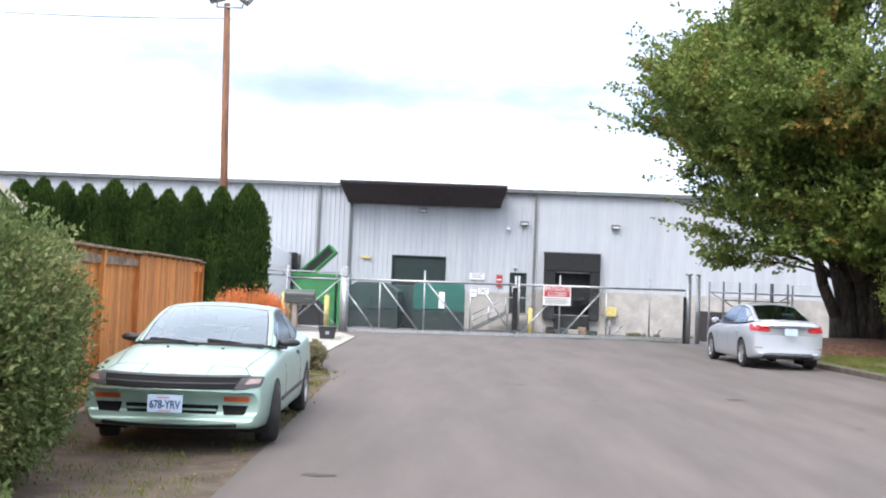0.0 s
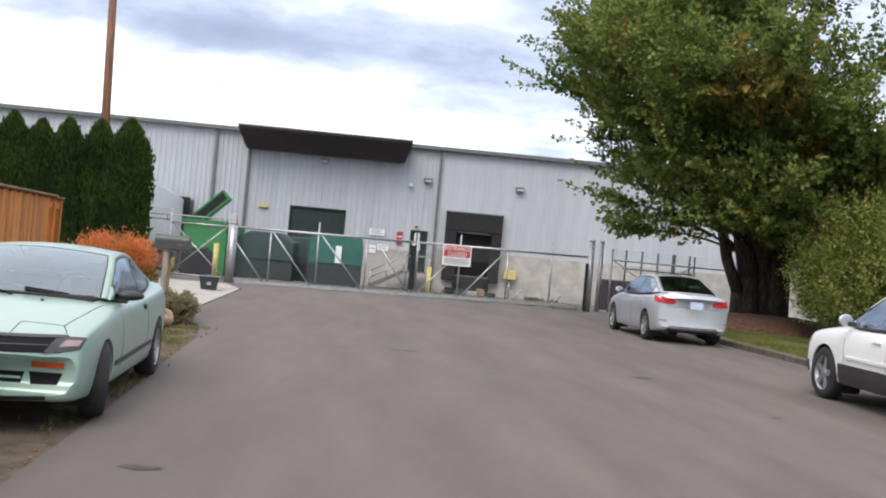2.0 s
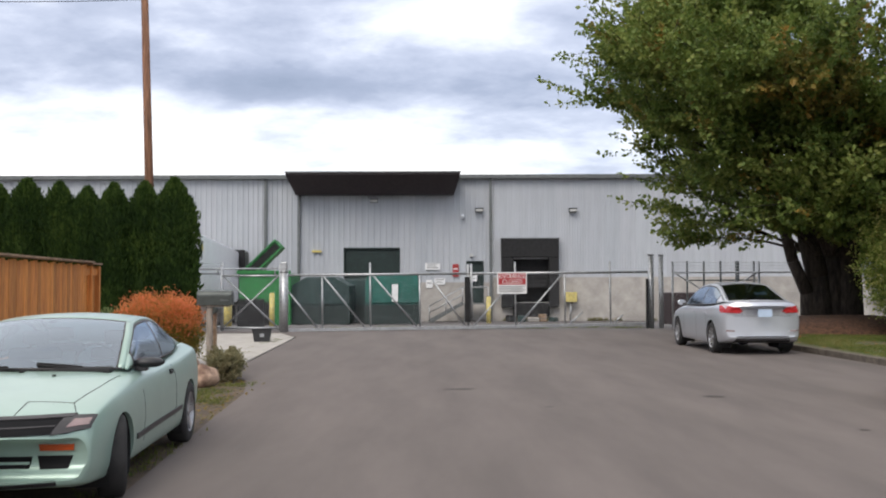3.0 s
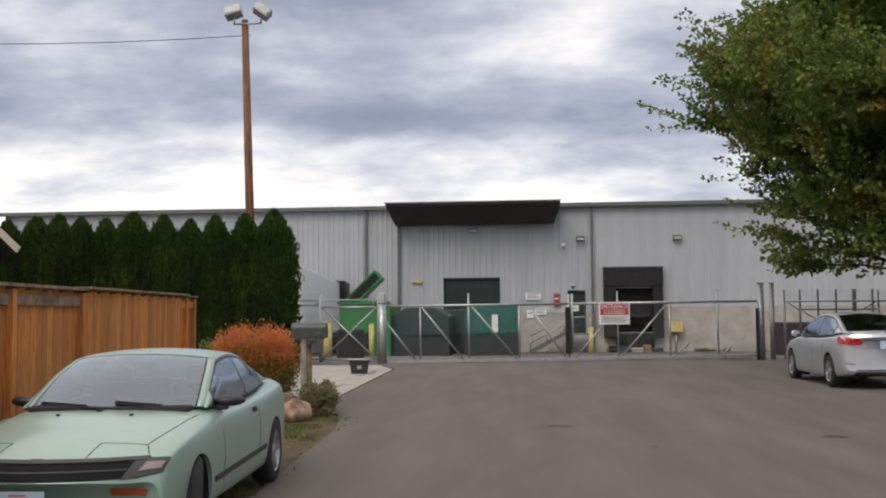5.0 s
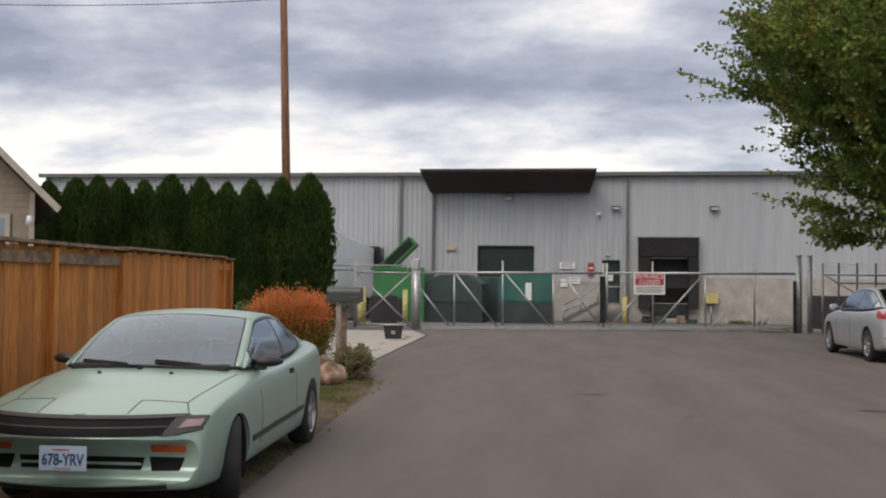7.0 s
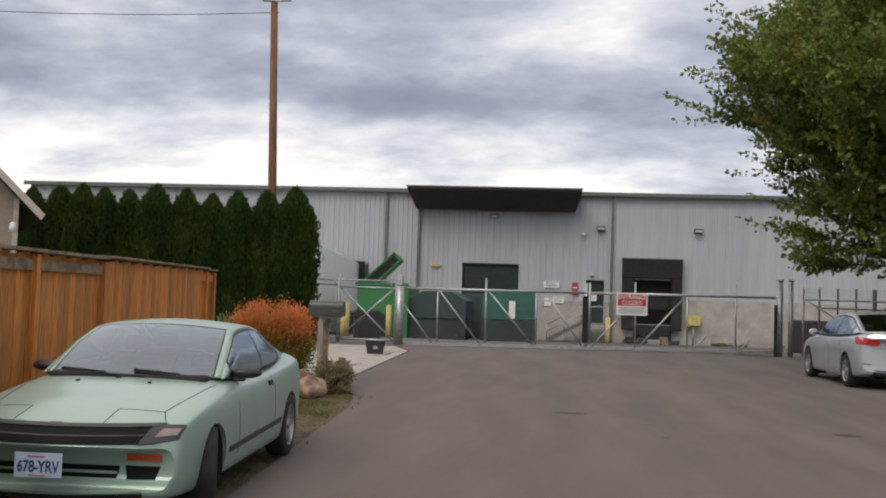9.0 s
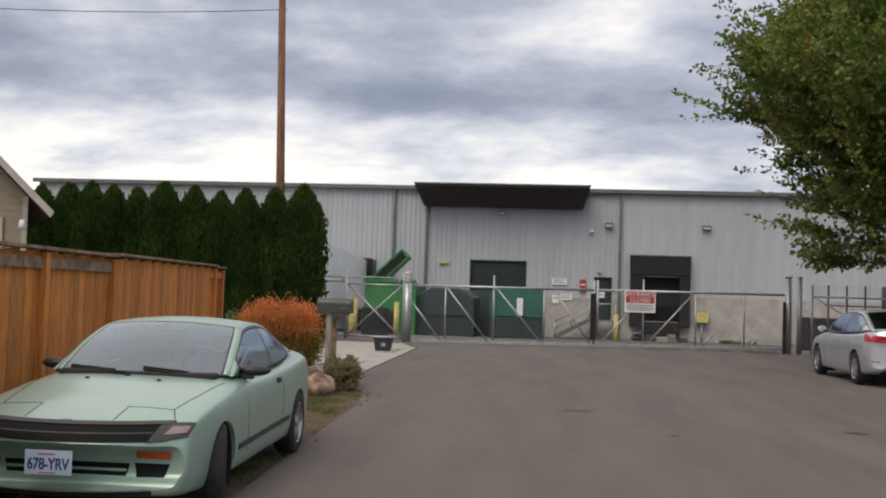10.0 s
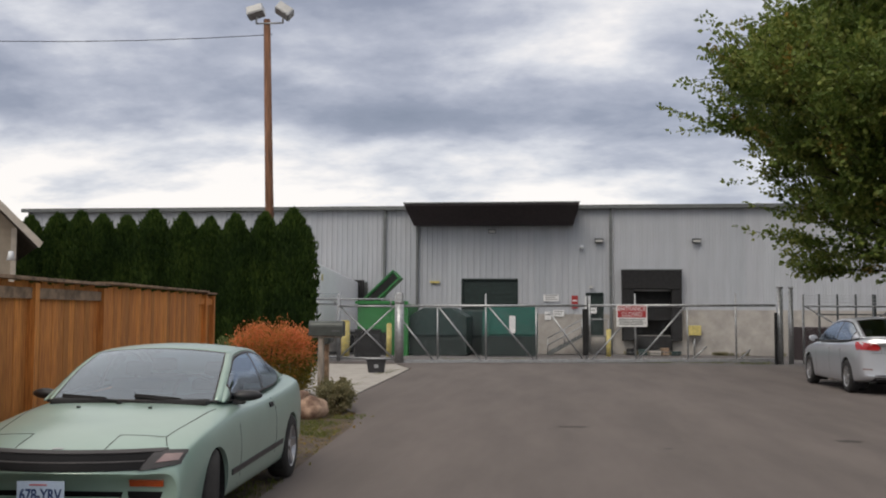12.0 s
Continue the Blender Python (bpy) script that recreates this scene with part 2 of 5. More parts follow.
def box(bm, x0, x1, y0, y1, z0, z1, m=None):
    r = bmesh.ops.create_cube(bm, size=1)["verts"]
    for v in r:
        v.co = Vector(((x0 + x1) / 2 + v.co.x * (x1 - x0), (y0 + y1) / 2 + v.co.y * (y1 - y0), (z0 + z1) / 2 + v.co.z * (z1 - z0)))
        if m is not None:
            v.co = m @ v.co
    return bm


def B(*a, m=None):
    return box(bmesh.new(), *a, m=m)


def tube(bm, a, b, ra, rb=None, n=10, caps=True):
    a, b = Vector(a), Vector(b)
    rb = ra if rb is None else rb
    q = (b - a).to_track_quat("Z", "Y")
    rings = []
    for p, r in ((a, ra), (b, rb)):
        rings.append([bm.verts.new(p + q @ Vector((r * math.cos(2 * math.pi * k / n), r * math.sin(2 * math.pi * k / n), 0))) for k in range(n)])
    for k in range(n):
        f = bm.faces.new((rings[0][k], rings[0][(k + 1) % n], rings[1][(k + 1) % n], rings[1][k]))
        f.smooth = n > 5
    if caps:
        bm.faces.new(rings[0][::-1])
        bm.faces.new(rings[1])
    return bm


def T(*segs, r=0.03, n=10):
    bm = bmesh.new()
    for a, b in segs:
        tube(bm, a, b, r, n=n)
    return bm


def prism(bm, pts, y0, y1, m=None):
    """A solid whose outline pts (x, z) runs from y0 to y1."""
    lo = [bm.verts.new((x, y0, z)) for x, z in pts]
    hi = [bm.verts.new((x, y1, z)) for x, z in pts]
    bm.faces.new(lo)
    bm.faces.new(hi[::-1])
    k = len(pts)
    for i in range(k):
        bm.faces.new((lo[i], hi[i], hi[(i + 1) % k], lo[(i + 1) % k]))
    bmesh.ops.recalc_face_normals(bm, faces=bm.faces)
    if m is not None:
        bm.transform(m)
    return bm


def slab(bm, pts, z0, z1):
    lo = [bm.verts.new((x, y, z0)) for x, y in pts]
    hi = [bm.verts.new((x, y, z1)) for x, y in pts]
    bm.faces.new(lo[::-1])
    bm.faces.new(hi)
    k = len(pts)
    for i in range(k):
        bm.faces.new((lo[i], lo[(i + 1) % k], hi[(i + 1) % k], hi[i]))
    bmesh.ops.recalc_face_normals(bm, faces=bm.faces)
    return bm


def text_mesh(name, body, size, m, material, parent, depth=0.002, width=None, bold=0.0):
    cu = bpy.data.curves.new(name, "FONT")
    cu.offset = bold
    cu.body, cu.size, cu.extrude, cu.align_x, cu.align_y = body, size, depth, "CENTER", "CENTER"
    tmp = bpy.data.objects.new("tmp", cu)
    scene.collection.objects.link(tmp)
    bpy.context.view_layer.update()
    me = bpy.data.meshes.new_from_object(tmp.evaluated_get(bpy.context.evaluated_depsgraph_get()))
    bpy.data.objects.remove(tmp)
    if width:
        xs = [v.co.x for v in me.vertices]
        k = width / (max(xs) - min(xs))
        me.transform(Matrix.Diagonal((k, 1, 1, 1)))
    me.transform(m)
    me.materials.clear()
    me.materials.append(M[material])
    ob = new(name, me)
    ob.parent = parent
    return ob


def gz(y):
    return -min(max((y - 31.5) / 27.0, 0), 1) * 1.0


# ---- ground and road ----
bm = bmesh.new()
xs = [-3000, -400, -60, -20, -8, 8, 20, 60, 400, 3000]
ys = [-3000, -300, -40, 0, 15, 31.5, 58.5, 90, 400, 3000]
g = [[bm.verts.new((x, y, gz(y) - 0.02)) for x in xs] for y in ys]
for j in range(len(ys) - 1):
    for i in range(len(xs) - 1):
        bm.faces.new((g[j][i], g[j][i + 1], g[j + 1][i + 1], g[j + 1][i]))
tagged(part("ground", bm, "dirt"), "brown bare earth with dead leaves around the road", "ground", kind="structure")

bm = bmesh.new()
left = [(-30, -1.9), (-5, -1.75), (3.4, -1.72), (6.4, -1.84), (10.2, -2.08), (12.5, -2.2), (14.2, -2.5), (15.2, -3.05), (26.0, -3.38), (28.2, -4.1), (29.6, -12.0)]
right = [(-30, 8.2), (-5, 8.2), (3.4, 8.2), (6.4, 8.2), (10.2, 8.15), (12.5, 8.15), (14.2, 8.15), (17, 8.1), (20.5, 7.9), (26, 8.6), (29.6, 11.0)]
for k in range(len(left) - 1):
    a, b, c, d = [bm.verts.new((x, y, 0.0)) for (y, x) in (left[k], right[k], right[k + 1], left[k + 1])]
    bm.faces.new((a, b, c, d))
bmesh.ops.remove_doubles(bm, verts=bm.verts, dist=0.001)
tagged(part("road", bm, "asphalt"), "worn gray-brown asphalt street with faint patches and tar marks", "road", kind="structure")
bm = bmesh.new()
row = [[bm.verts.new((x, y, gz(y) - 0.003)) for x in (-60, 60)] for y in (29.6, 31.5, 40, 50, 58.5, 63)]
for a, b in zip(row, row[1:]):
    bm.faces.new((a[0], a[1], b[1], b[0]))
tagged(part("yard_pavement", bm, "yard"), "gray asphalt loading yard sloping down behind the gate", "pavement", kind="structure")

bm = slab(bmesh.new(), [(-3.10, 15.3), (-3.42, 25.8), (-4.1, 27.9), (-9.5, 27.8), (-9.5, 19.5), (-4.3, 18.2)], -0.05, 0.015)
tagged(part("driveway", bm, "concrete", bevel=0.01), "pale concrete driveway apron beside the road", "driveway", kind="structure")

# ---- warehouse ----
W = 62.0
ZB, ZE = -1.0, 8.15
wh = thing("warehouse", pose(0, W, 0), "long pale gray metal-sided warehouse with a brown loading canopy", "warehouse")


def wall_with_holes(name, x0, x1, z0, z1, holes, y0, y1, material, label, parent):
    """A wall between two planes y0 and y1, cut into blocks round its openings."""
    xs = sorted({x0, x1, *[q for h in holes for q in h[:2] if x0 < q < x1]})
    for a, b in zip(xs, xs[1:]):
        z = z0
        for h in sorted([h for h in holes if h[0] <= a and h[1] >= b], key=lambda h: h[2]):
            if h[2] > z:
                part(name, B(a, b, y0, y1, z, min(h[2], z1)), material, parent, label)
            z = h[3]
        if z < z1:
            part(name, B(a, b, y0, y1, z, z1), material, parent, label)


HOLES = [(-5.43, -2.05, ZB, 3.57), (5.0, 7.6, 0.15, 2.9), (2.3, 3.25, 0.15, 2.72), (-14.5, -11.5, 0.15, 3.4)]
wall_with_holes("wall", -34.5, 46, ZB, ZE - 0.05, HOLES, 0.06, 0.36, "white", "pale metal wall core", wh)
wall_with_holes("foundation", -34.4, 3.9, ZB - 0.2, 1.45, HOLES, -0.06, 0.06, "found", "stained low concrete wall under the siding", wh)
wall_with_holes("foundation", 3.9, 45.9, ZB - 0.2, 1.75, HOLES, -0.06, 0.06, "found", "stained low concrete wall under the siding", wh)
part("back_wall", B(-34.5, 46, 40, 40.3, ZB, ZE), "white", wh)
for x in (-34.5, 45.7):
    part("end_wall", B(x, x + 0.3, 0.36, 40, ZB, ZE), "white", wh)
part("roof", B(-34.8, 46.3, -0.25, 40.5, ZE, ZE + 0.06), "roofmetal", wh)
part("gutter", prism(bmesh.new(), [(-34.8, ZE - 0.16), (46.3, ZE - 0.16), (46.3, ZE + 0.08), (-34.8, ZE + 0.08)], -0.42, -0.25), "trimgray", wh, "dark gray roof gutter")
# interiors seen through the dock opening
part("interior_floor", B(-34, 45, 0.4, 39, 0.0, 0.15), "concrete", wh)


def siding_mesh(width, z0, z1, ribs, depth=0.035):
    bm = bmesh.new()
    pts = [(0, 0)]
    step = width / ribs
    for k in range(ribs):
        a = k * step
        pts += [(a + step * 0.62, 0), (a + step * 0.70, -depth), (a + step * 0.90, -depth), (a + step * 0.98, 0)]
    pts.append((width, 0))
    lo = [bm.verts.new((x, y, z0)) for x, y in pts]
    hi = [bm.verts.new((x, y, z1)) for x, y in pts]
    for k in range(len(pts) - 1):
        bm.faces.new((lo[k], lo[k + 1], hi[k + 1], hi[k]))
    me = bpy.data.meshes.new("siding_panel")
    finish(me, bm)
    me.materials.append(M["siding"])
    return me


def siding(x0, x1, ribs, width=1.0):
    cache = {}
    n = round((x1 - x0) / width)
    w = (x1 - x0) / n
    for k in range(n):
        a, b = x0 + k * w, x0 + (k + 1) * w
        base = 1.45 if a < 3.75 else 1.75
        spans = [(base, ZE - 0.14)]
        for h in HOLES:
            if h[0] < b - 0.05 and h[1] > a + 0.05:
                spans = [(max(base, h[3] + 0.05), ZE - 0.14)]
        if -8.6 < (a + b) / 2 < 2.0 and spans[0][0] == 1.45:
            spans = [(-0.8, ZE - 0.14)] if (a + b) / 2 < -0.9 else spans
        for s in spans:
            key = (round(s[0], 2), ribs, round(w, 3))
            if key not in cache:
                cache[key] = siding_mesh(w, s[0], s[1], ribs, 0.035 if a < 3.75 else 0.014)
            ob = new("siding_panel", cache[key])
            ob.parent = wh
            ob.location = (a, 0.05 - 0.06, 0)


def building_opening(x0, x1, z0, z1, frame_material, w=0.12):
    bm = bmesh.new()
    box(bm, x0 - w, x0, -0.09, 0.1, z0, z1 + w)
    box(bm, x1, x1 + w, -0.09, 0.1, z0, z1 + w)
    box(bm, x0, x1, -0.09, 0.1, z1, z1 + w)
    return part("door_frame", bm, frame_material, wh)


def roll_door(x0, x1, z0, z1, material, y=0.12, label=""):
    d = part("door", B(x0, x1, y, y + 0.05, z0, z1), material, wh, label)
    k = z0
    while k < z1 - 0.05:
        part("door_slat", B(x0 + 0.03, x1 - 0.03, y - 0.03, y, k + 0.02, min(k + 0.26, z1)), material, d)
        k += 0.28


building_opening(-5.43, -2.05, ZB, 3.57, "doorgreen", 0.08)
roll_door(-5.43, -2.05, ZB, 3.57, "doorgreen", label="dark green roll-up loading door")
building_opening(2.3, 3.25, 0.15, 2.72, "doorgreen", 0.07)
roll_door(5.0, 7.6, 1.1, 2.9, "black", y=0.2, label="partly raised dark dock door")
dg = part("door", B(2.3, 3.25, 0.1, 0.15, 0.15, 2.72), "doorgreen", wh, "dark green steel entry door")
part("door_handle", B(3.08, 3.16, 0.05, 0.1, 1.1, 1.25), "steel", dg)
roll_door(-14.5, -11.5, 0.15, 3.4, "trimgray", label="gray loading door")

# dock seal: two side pads, a head pad with a curtain, a sill with bumpers
seal = part("dock_seal", box(bmesh.new(), 4.42, 5.15, -0.6, -0.07, -0.15, 4.1), "black", wh, "black worn dock seal pads round the loading door", bevel=0.05)
part("side_pad", B(7.40, 8.02, -0.6, -0.07, -0.15, 4.1), "black", seal, bevel=0.05)
part("head_pad", prism(bmesh.new(), [(4.42, 3.0), (8.02, 3.0), (8.02, 4.17), (4.42, 4.17)], -0.64, -0.07), "black", seal, bevel=0.04)
part("head_trim", B(4.38, 8.07, -0.68, -0.05, 4.15, 4.22), "trimgray", seal)
part("sill", B(5.15, 7.45, -0.35, -0.07, -0.75, 0.14), "black", seal, "dirty black dock sill")
for x in (5.3, 7.0):
    part("bumper", B(x, x + 0.3, -0.5, -0.35, -0.45, 0.05), "black", seal, bevel=0.02)
# recess walls behind the opening
part("recess", B(4.9, 7.7, 1.6, 1.65, 0.15, 3.0), "black", wh)

siding(-34.5, -14.5, 3)
siding(-14.5, -11.5, 3)
siding(-11.5, -10.6, 3, 0.9)
siding(-10.6, -8.75, 3, 0.92)
siding(-8.3, -5.47, 3)
siding(-5.47, -2.01, 3)
siding(-2.01, 2.26, 3)
siding(2.26, 3.29, 3)
siding(3.29, 3.75, 2, 0.46)
siding(3.95, 13.95, 6)
siding(13.95, 45.9, 6)
for x, z1 in ((-10.5, ZE - 0.15), (-8.40, 7.0), (3.69, ZE - 0.15), (-34.4, ZE - 0.15)):
    part("downspout", B(x, x + 0.16, -0.24, -0.08, ZB + 0.05, z1), "trimgray", wh, "dark gray downspout")
part("siding_trim", B(-8.75, -8.3, -0.03, 0.05, 1.45, ZE - 0.14), "siding", wh)

# canopy: a sloped hood on the wall with a deep front fascia
can = part("canopy", prism(bmesh.new(), [(-8.8, 8.0), (1.8, 8.0), (1.8, 8.12), (-8.8, 8.12)], -2.6, -0.05), "canopy", wh, "dark brown projecting metal canopy")
bm = bmesh.new()
v = [bm.verts.new(p) for p in ((-8.8, -2.6, 8.0), (1.8, -2.6, 8.0), (1.45, -0.9, 6.95), (-8.45, -0.9, 6.95), (-8.8, -0.05, 8.0), (1.8, -0.05, 8.0), (1.45, -0.05, 6.95), (-8.45, -0.05, 6.95))]
for f in ((0, 1, 2, 3), (3, 2, 6, 7), (0, 3, 7, 4), (1, 5, 6, 2)):
    bm.faces.new([v[i] for i in f])
bmesh.ops.recalc_face_normals(bm, faces=bm.faces)
part("soffit", bm, "canopy", can)
for k in range(22):
    x = -8.7 + k * 0.495
    part("fascia_rib", B(x, x + 0.05, -2.66, -2.6, 8.0, 8.16), "canopy", can)
part("fascia_cap", B(-8.85, 1.85, -2.7, -2.6, 8.12, 8.2), "roofmetal", can)


def wall_light(x, z, w=0.5):
    L = thing("wall_light", pose(x, W, z), "gray flood light box fixed on the siding", "wall light", "wall lights")
    part("housing", prism(bmesh.new(), [(-w / 2, -0.02), (w / 2, -0.02), (w / 2, 0.2), (-w / 2, 0.2)], -0.38, -0.03), "trimgray", L, bevel=0.02)
    part("lens", B(-w / 2 + 0.04, w / 2 - 0.04, -0.40, -0.38, 0.01, 0.15), "lampglass", L)
    part("hood", B(-w / 2 - 0.02, w / 2 + 0.02, -0.46, -0.03, 0.2, 0.23), "trimgray", L)


wall_light(-3.58, 6.5)
wall_light(3.05, 5.9)
wall_light(8.97, 5.88)
wall_light(16.5, 5.9)
c = thing("security_camera", pose(2.0, W, 5.65), "small white security camera on the wall", "security camera")
part("bracket", B(-0.05, 0.05, -0.2, -0.03, 0, 0.1), "white", c)
part("dome", T(((0, -0.25, -0.15), (0, -0.25, 0.02)), r=0.12), "white", c)
c = thing("junction_box", pose(-7.2, W, 3.35), "rusty yellowish box on the siding", "electrical box")
part("box", B(-0.3, 0.3, -0.2, -0.03, 0, 0.14), "yellow", c, bevel=0.01)

# ---- rolling gate and fences ----
GL, GR = Vector((-4.2, 29.1, 0)), Vector((7.1, 30.7, 0))
GA = math.degrees(math.atan2(GR.y - GL.y, GR.x - GL.x))
GW = (GR - GL).length
gate = thing("rolling_gate", pose(GL.x, GL.y, 0, 0, -0.4, GA), "galvanized chain-link rolling gate, closed across the road", "gate")
GB, GT = 0.035, 1.69
part("bottom_rail", B(0.1, GW - 0.05, -0.04, 0.04, GB - 0.04, GB + 0.05), "steel", gate)
part("top_rail", T(((0.1, 0, GT), (GW * 0.497, 0, GT)), ((GW * 0.5, 0, GT), (GW - 0.05, 0, GT)), r=0.04), "steel", gate)
posts = [0.099, 0.226, 0.359, 0.621, 0.760, 0.889]
for f in posts:
    part("picket", T(((f * GW, 0, GB), (f * GW, 0, GT + (0.36 if f in (0.226, 0.621, 0.889) else 0))), r=0.028), "steel", gate)
part("centre_post", T(((0.491 * GW, 0, 0.02), (0.491 * GW, 0, GT + 0.3)), ((0.500 * GW, 0, 0.3), (0.500 * GW, 0, GT + 0.3)), r=0.04), "steel", gate)
part("latch_plate", B(0.481 * GW, 0.495 * GW, -0.08, -0.03, 0.2, GT - 0.1), "black", gate, "black rubber latch guard")
for a, b in (((0.004, 1.3), (0.089, GB)), ((0.100, GT), (0.214, GB)), ((0.232, GT), (0.354, GB)), ((0.394, 1.5), (0.484, GB)), ((0.503, GB), (0.592, 1.15)), ((0.626, GB), (0.757, GT)), ((0.775, 0.1), (0.81, 0.45)), ((0.900, 0.1), (0.925, 0.35))):
    part("brace", T(((a[0] * GW, 0, a[1]), (b[0] * GW, 0, b[1])), r=0.026), "steel", gate)


def chain_link(x0, x1, z0, z1, cell=0.09, w=0.0011):
    """Woven wire: zigzag wires that meet one another in diamonds."""
    bm = bmesh.new()
    n = int((z1 - z0) / cell * 2)
    x = x0
    while x < x1 - cell:
        for s in (0, 1):
            for k in range(n):
                za, zb = z0 + k * cell / 2, z0 + (k + 1) * cell / 2
                xa = x + (cell / 2 if (k + s) % 2 else 0)
                xb = x + (0 if (k + s) % 2 else cell / 2)
                if s:
                    xa, xb = xa + cell / 2, xb + cell / 2
                v = [bm.verts.new(p) for p in ((xa - w, 0, za), (xa + w, 0.002, za), (xb + w, 0.002, zb), (xb - w, 0, zb), (xa, -0.002, za), (xb, -0.002, zb))]
                bm.faces.new((v[0], v[1], v[2], v[3]))
                bm.faces.new((v[4], v[1], v[2], v[5]))
                bm.faces.new((v[0], v[4], v[5], v[3]))
        x += cell
    return bm


part("chain_link", chain_link(0.12, GW - 0.1, GB + 0.05, GT), "steel", gate, "thin galvanized chain-link mesh", kind="stuff")


def fence_post(x, y, h, r=0.09, cap=True, z=0.0):
    p = thing("gate_post", pose(x, y, z), "thick galvanized steel gate post", "fence post", "gate posts")
    part("post", T(((0, 0, -0.1), (0, 0, h)), r=r, n=14), "steel", p)
    if cap:
        part("cap", T(((0, 0, h), (0, 0, h + 0.04)), r=r * 1.1, n=14), "steel", p)
    return p


pl = fence_post(GL.x, GL.y - 0.12, 1.78, 0.13)
part("sensor_box", B(-0.09, 0.09, -0.1, 0.1, 1.82, 2.08), "steel", pl, bevel=0.02)
fence_post(GR.x + 0.05, GR.y - 0.05, 2.29, 0.1)
fence_post(GR.x + 0.42, GR.y + 0.15, 2.29, 0.08)
p = thing("guide_post", pose(GR.x - 0.10, GR.y - 0.22, 0), "black guide post beside the gate", "post")
part("post", B(-0.04, 0.04, -0.04, 0.04, -0.05, 1.55), "black", p)


def link_fence(name, a, b, h, n, label, brace=True, wires=True, z=0.0):
    a, b = Vector(a), Vector(b)
    d = (b - a).length
    f = thing(name, pose(a.x, a.y, z, 0, 0, math.degrees(math.atan2(b.y - a.y, b.x - a.x))), label, "fence")
    part("top_rail", T(((0, 0, h), (d, 0, h)), r=0.03), "steel", f)
    part("bottom_rail", T(((0, 0, 0.1), (d, 0, 0.1)), r=0.03), "steel", f)
    for k in range(n + 1):
        part("post", T(((d * k / n, 0, -0.1), (d * k / n, 0, h + 0.35)), r=0.035), "steel", f)
    if brace:
        part("brace", T(((0.05, 0, h), (d / n - 0.05, 0, 0.1)), ((0.05, 0, 0.1), (d / n - 0.05, 0, h)), r=0.024), "steel", f)
    if wires:
        for k in range(3):
            part("wire", T(((0, 0, h + 0.12 + 0.1 * k), (d, 0, h + 0.12 + 0.1 * k)), r=0.006, n=4), "steel", f)
    part("chain_link", chain_link(0, d, 0.1, h, 0.1), "steel", f, kind="stuff")
    return f


link_fence("gate_leaf", (-6.2, 29.6), (-4.35, 29.2), 1.68, 1, "galvanized steel gate leaf with crossed braces", wires=False)
link_fence("chain_link_fence", (-12.5, 31.6), (-6.25, 30.0), 1.75, 3, "galvanized chain-link fence beside the hedge", brace=False)
link_fence("chain_link_fence", (7.9, 30.9), (34.0, 34.5), 1.75, 9, "galvanized chain-link fence under the tree", brace=True)

rk = thing("steel_posts", pose(8.9, 33.0, 0), "dark gray steel posts standing behind the chain-link fence", "post")
for k in range(5):
    part("post", T(((k * 0.57, 0, -0.1), (k * 0.57, 0, 2.15)), r=0.07 if k == 3 else 0.035), "trimgray", rk)
part("rail", T(((-0.1, 0, 1.5), (2.5, 0, 1.5)), r=0.025), "trimgray", rk)

# ---- yard things ----
c = thing("trailer", pose(-12.75, 53.2, -0.42, -2.0, 0, 3.5), "white box trailer backed to the warehouse", "trailer")
part("box", B(-1.3, 1.3, -6.5, 7.6, 0.95, 4.1), "trailerwhite", c, bevel=0.12)
part("underframe", B(-1.0, 1.0, -6.2, 7.2, 0.75, 0.95), "trimgray", c)
for y in (5.2, 6.5):
    for x in (-1.05, 1.05):
        part("wheel", T(((x - 0.15, y, 0.22), (x + 0.15, y, 0.22)), r=0.5, n=20), "tyre", c)
for x in (-0.8, 0.8):
    part("landing_leg", B(x - 0.06, x + 0.06, -4.6, -4.48, 0.1, 0.8), "trimgray", c)
part("dock_hood", B(-1.6, 1.6, 7.6, 8.2, 0.9, 4.2), "black", c)
part("marker", B(1.3, 1.33, -5.6, -5.3, 3.3, 3.6), "yellow", c)

c = thing("baler", pose(-8.15, 50.0, gz(50)), "bright green waste baler with a raised loading chute", "baler")
part("body", B(-1.25, 0.9, -1.6, 2.0, 0.05, 2.65), "green", c, bevel=0.04)
part("frame", B(-1.35, 1.3, -1.75, -1.6, 2.6, 2.75), "green", c)
part("side_frame", B(1.05, 1.3, -1.75, 1.75, 0, 2.6), "green", c)
part("front_guard", B(-0.8, 0.4, -1.85, -1.76, 0.05, 1.2), "black", c, "black rubber guard panel")
bm = bmesh.new()
box(bm, -0.22, 0.30, -0.6, 0.6, 0, 2.35)
mm = pose(-1.2, 0, 2.5, 0, 46, 0)
bm.transform(mm)
ch = part("chute", bm, "green", c)
bm = bmesh.new()
box(bm, -0.10, 0.26, -0.64, -0.6, 0.1, 2.28)
bm.transform(mm)
part("chute_opening", bm, "black", ch)
for s in (-0.21, 0.28):
    bm = bmesh.new()
    box(bm, s - 0.04, s + 0.04, -0.7, -0.6, 0, 2.4)
    bm.transform(mm)
    part("chute_rail", bm, "green", ch)


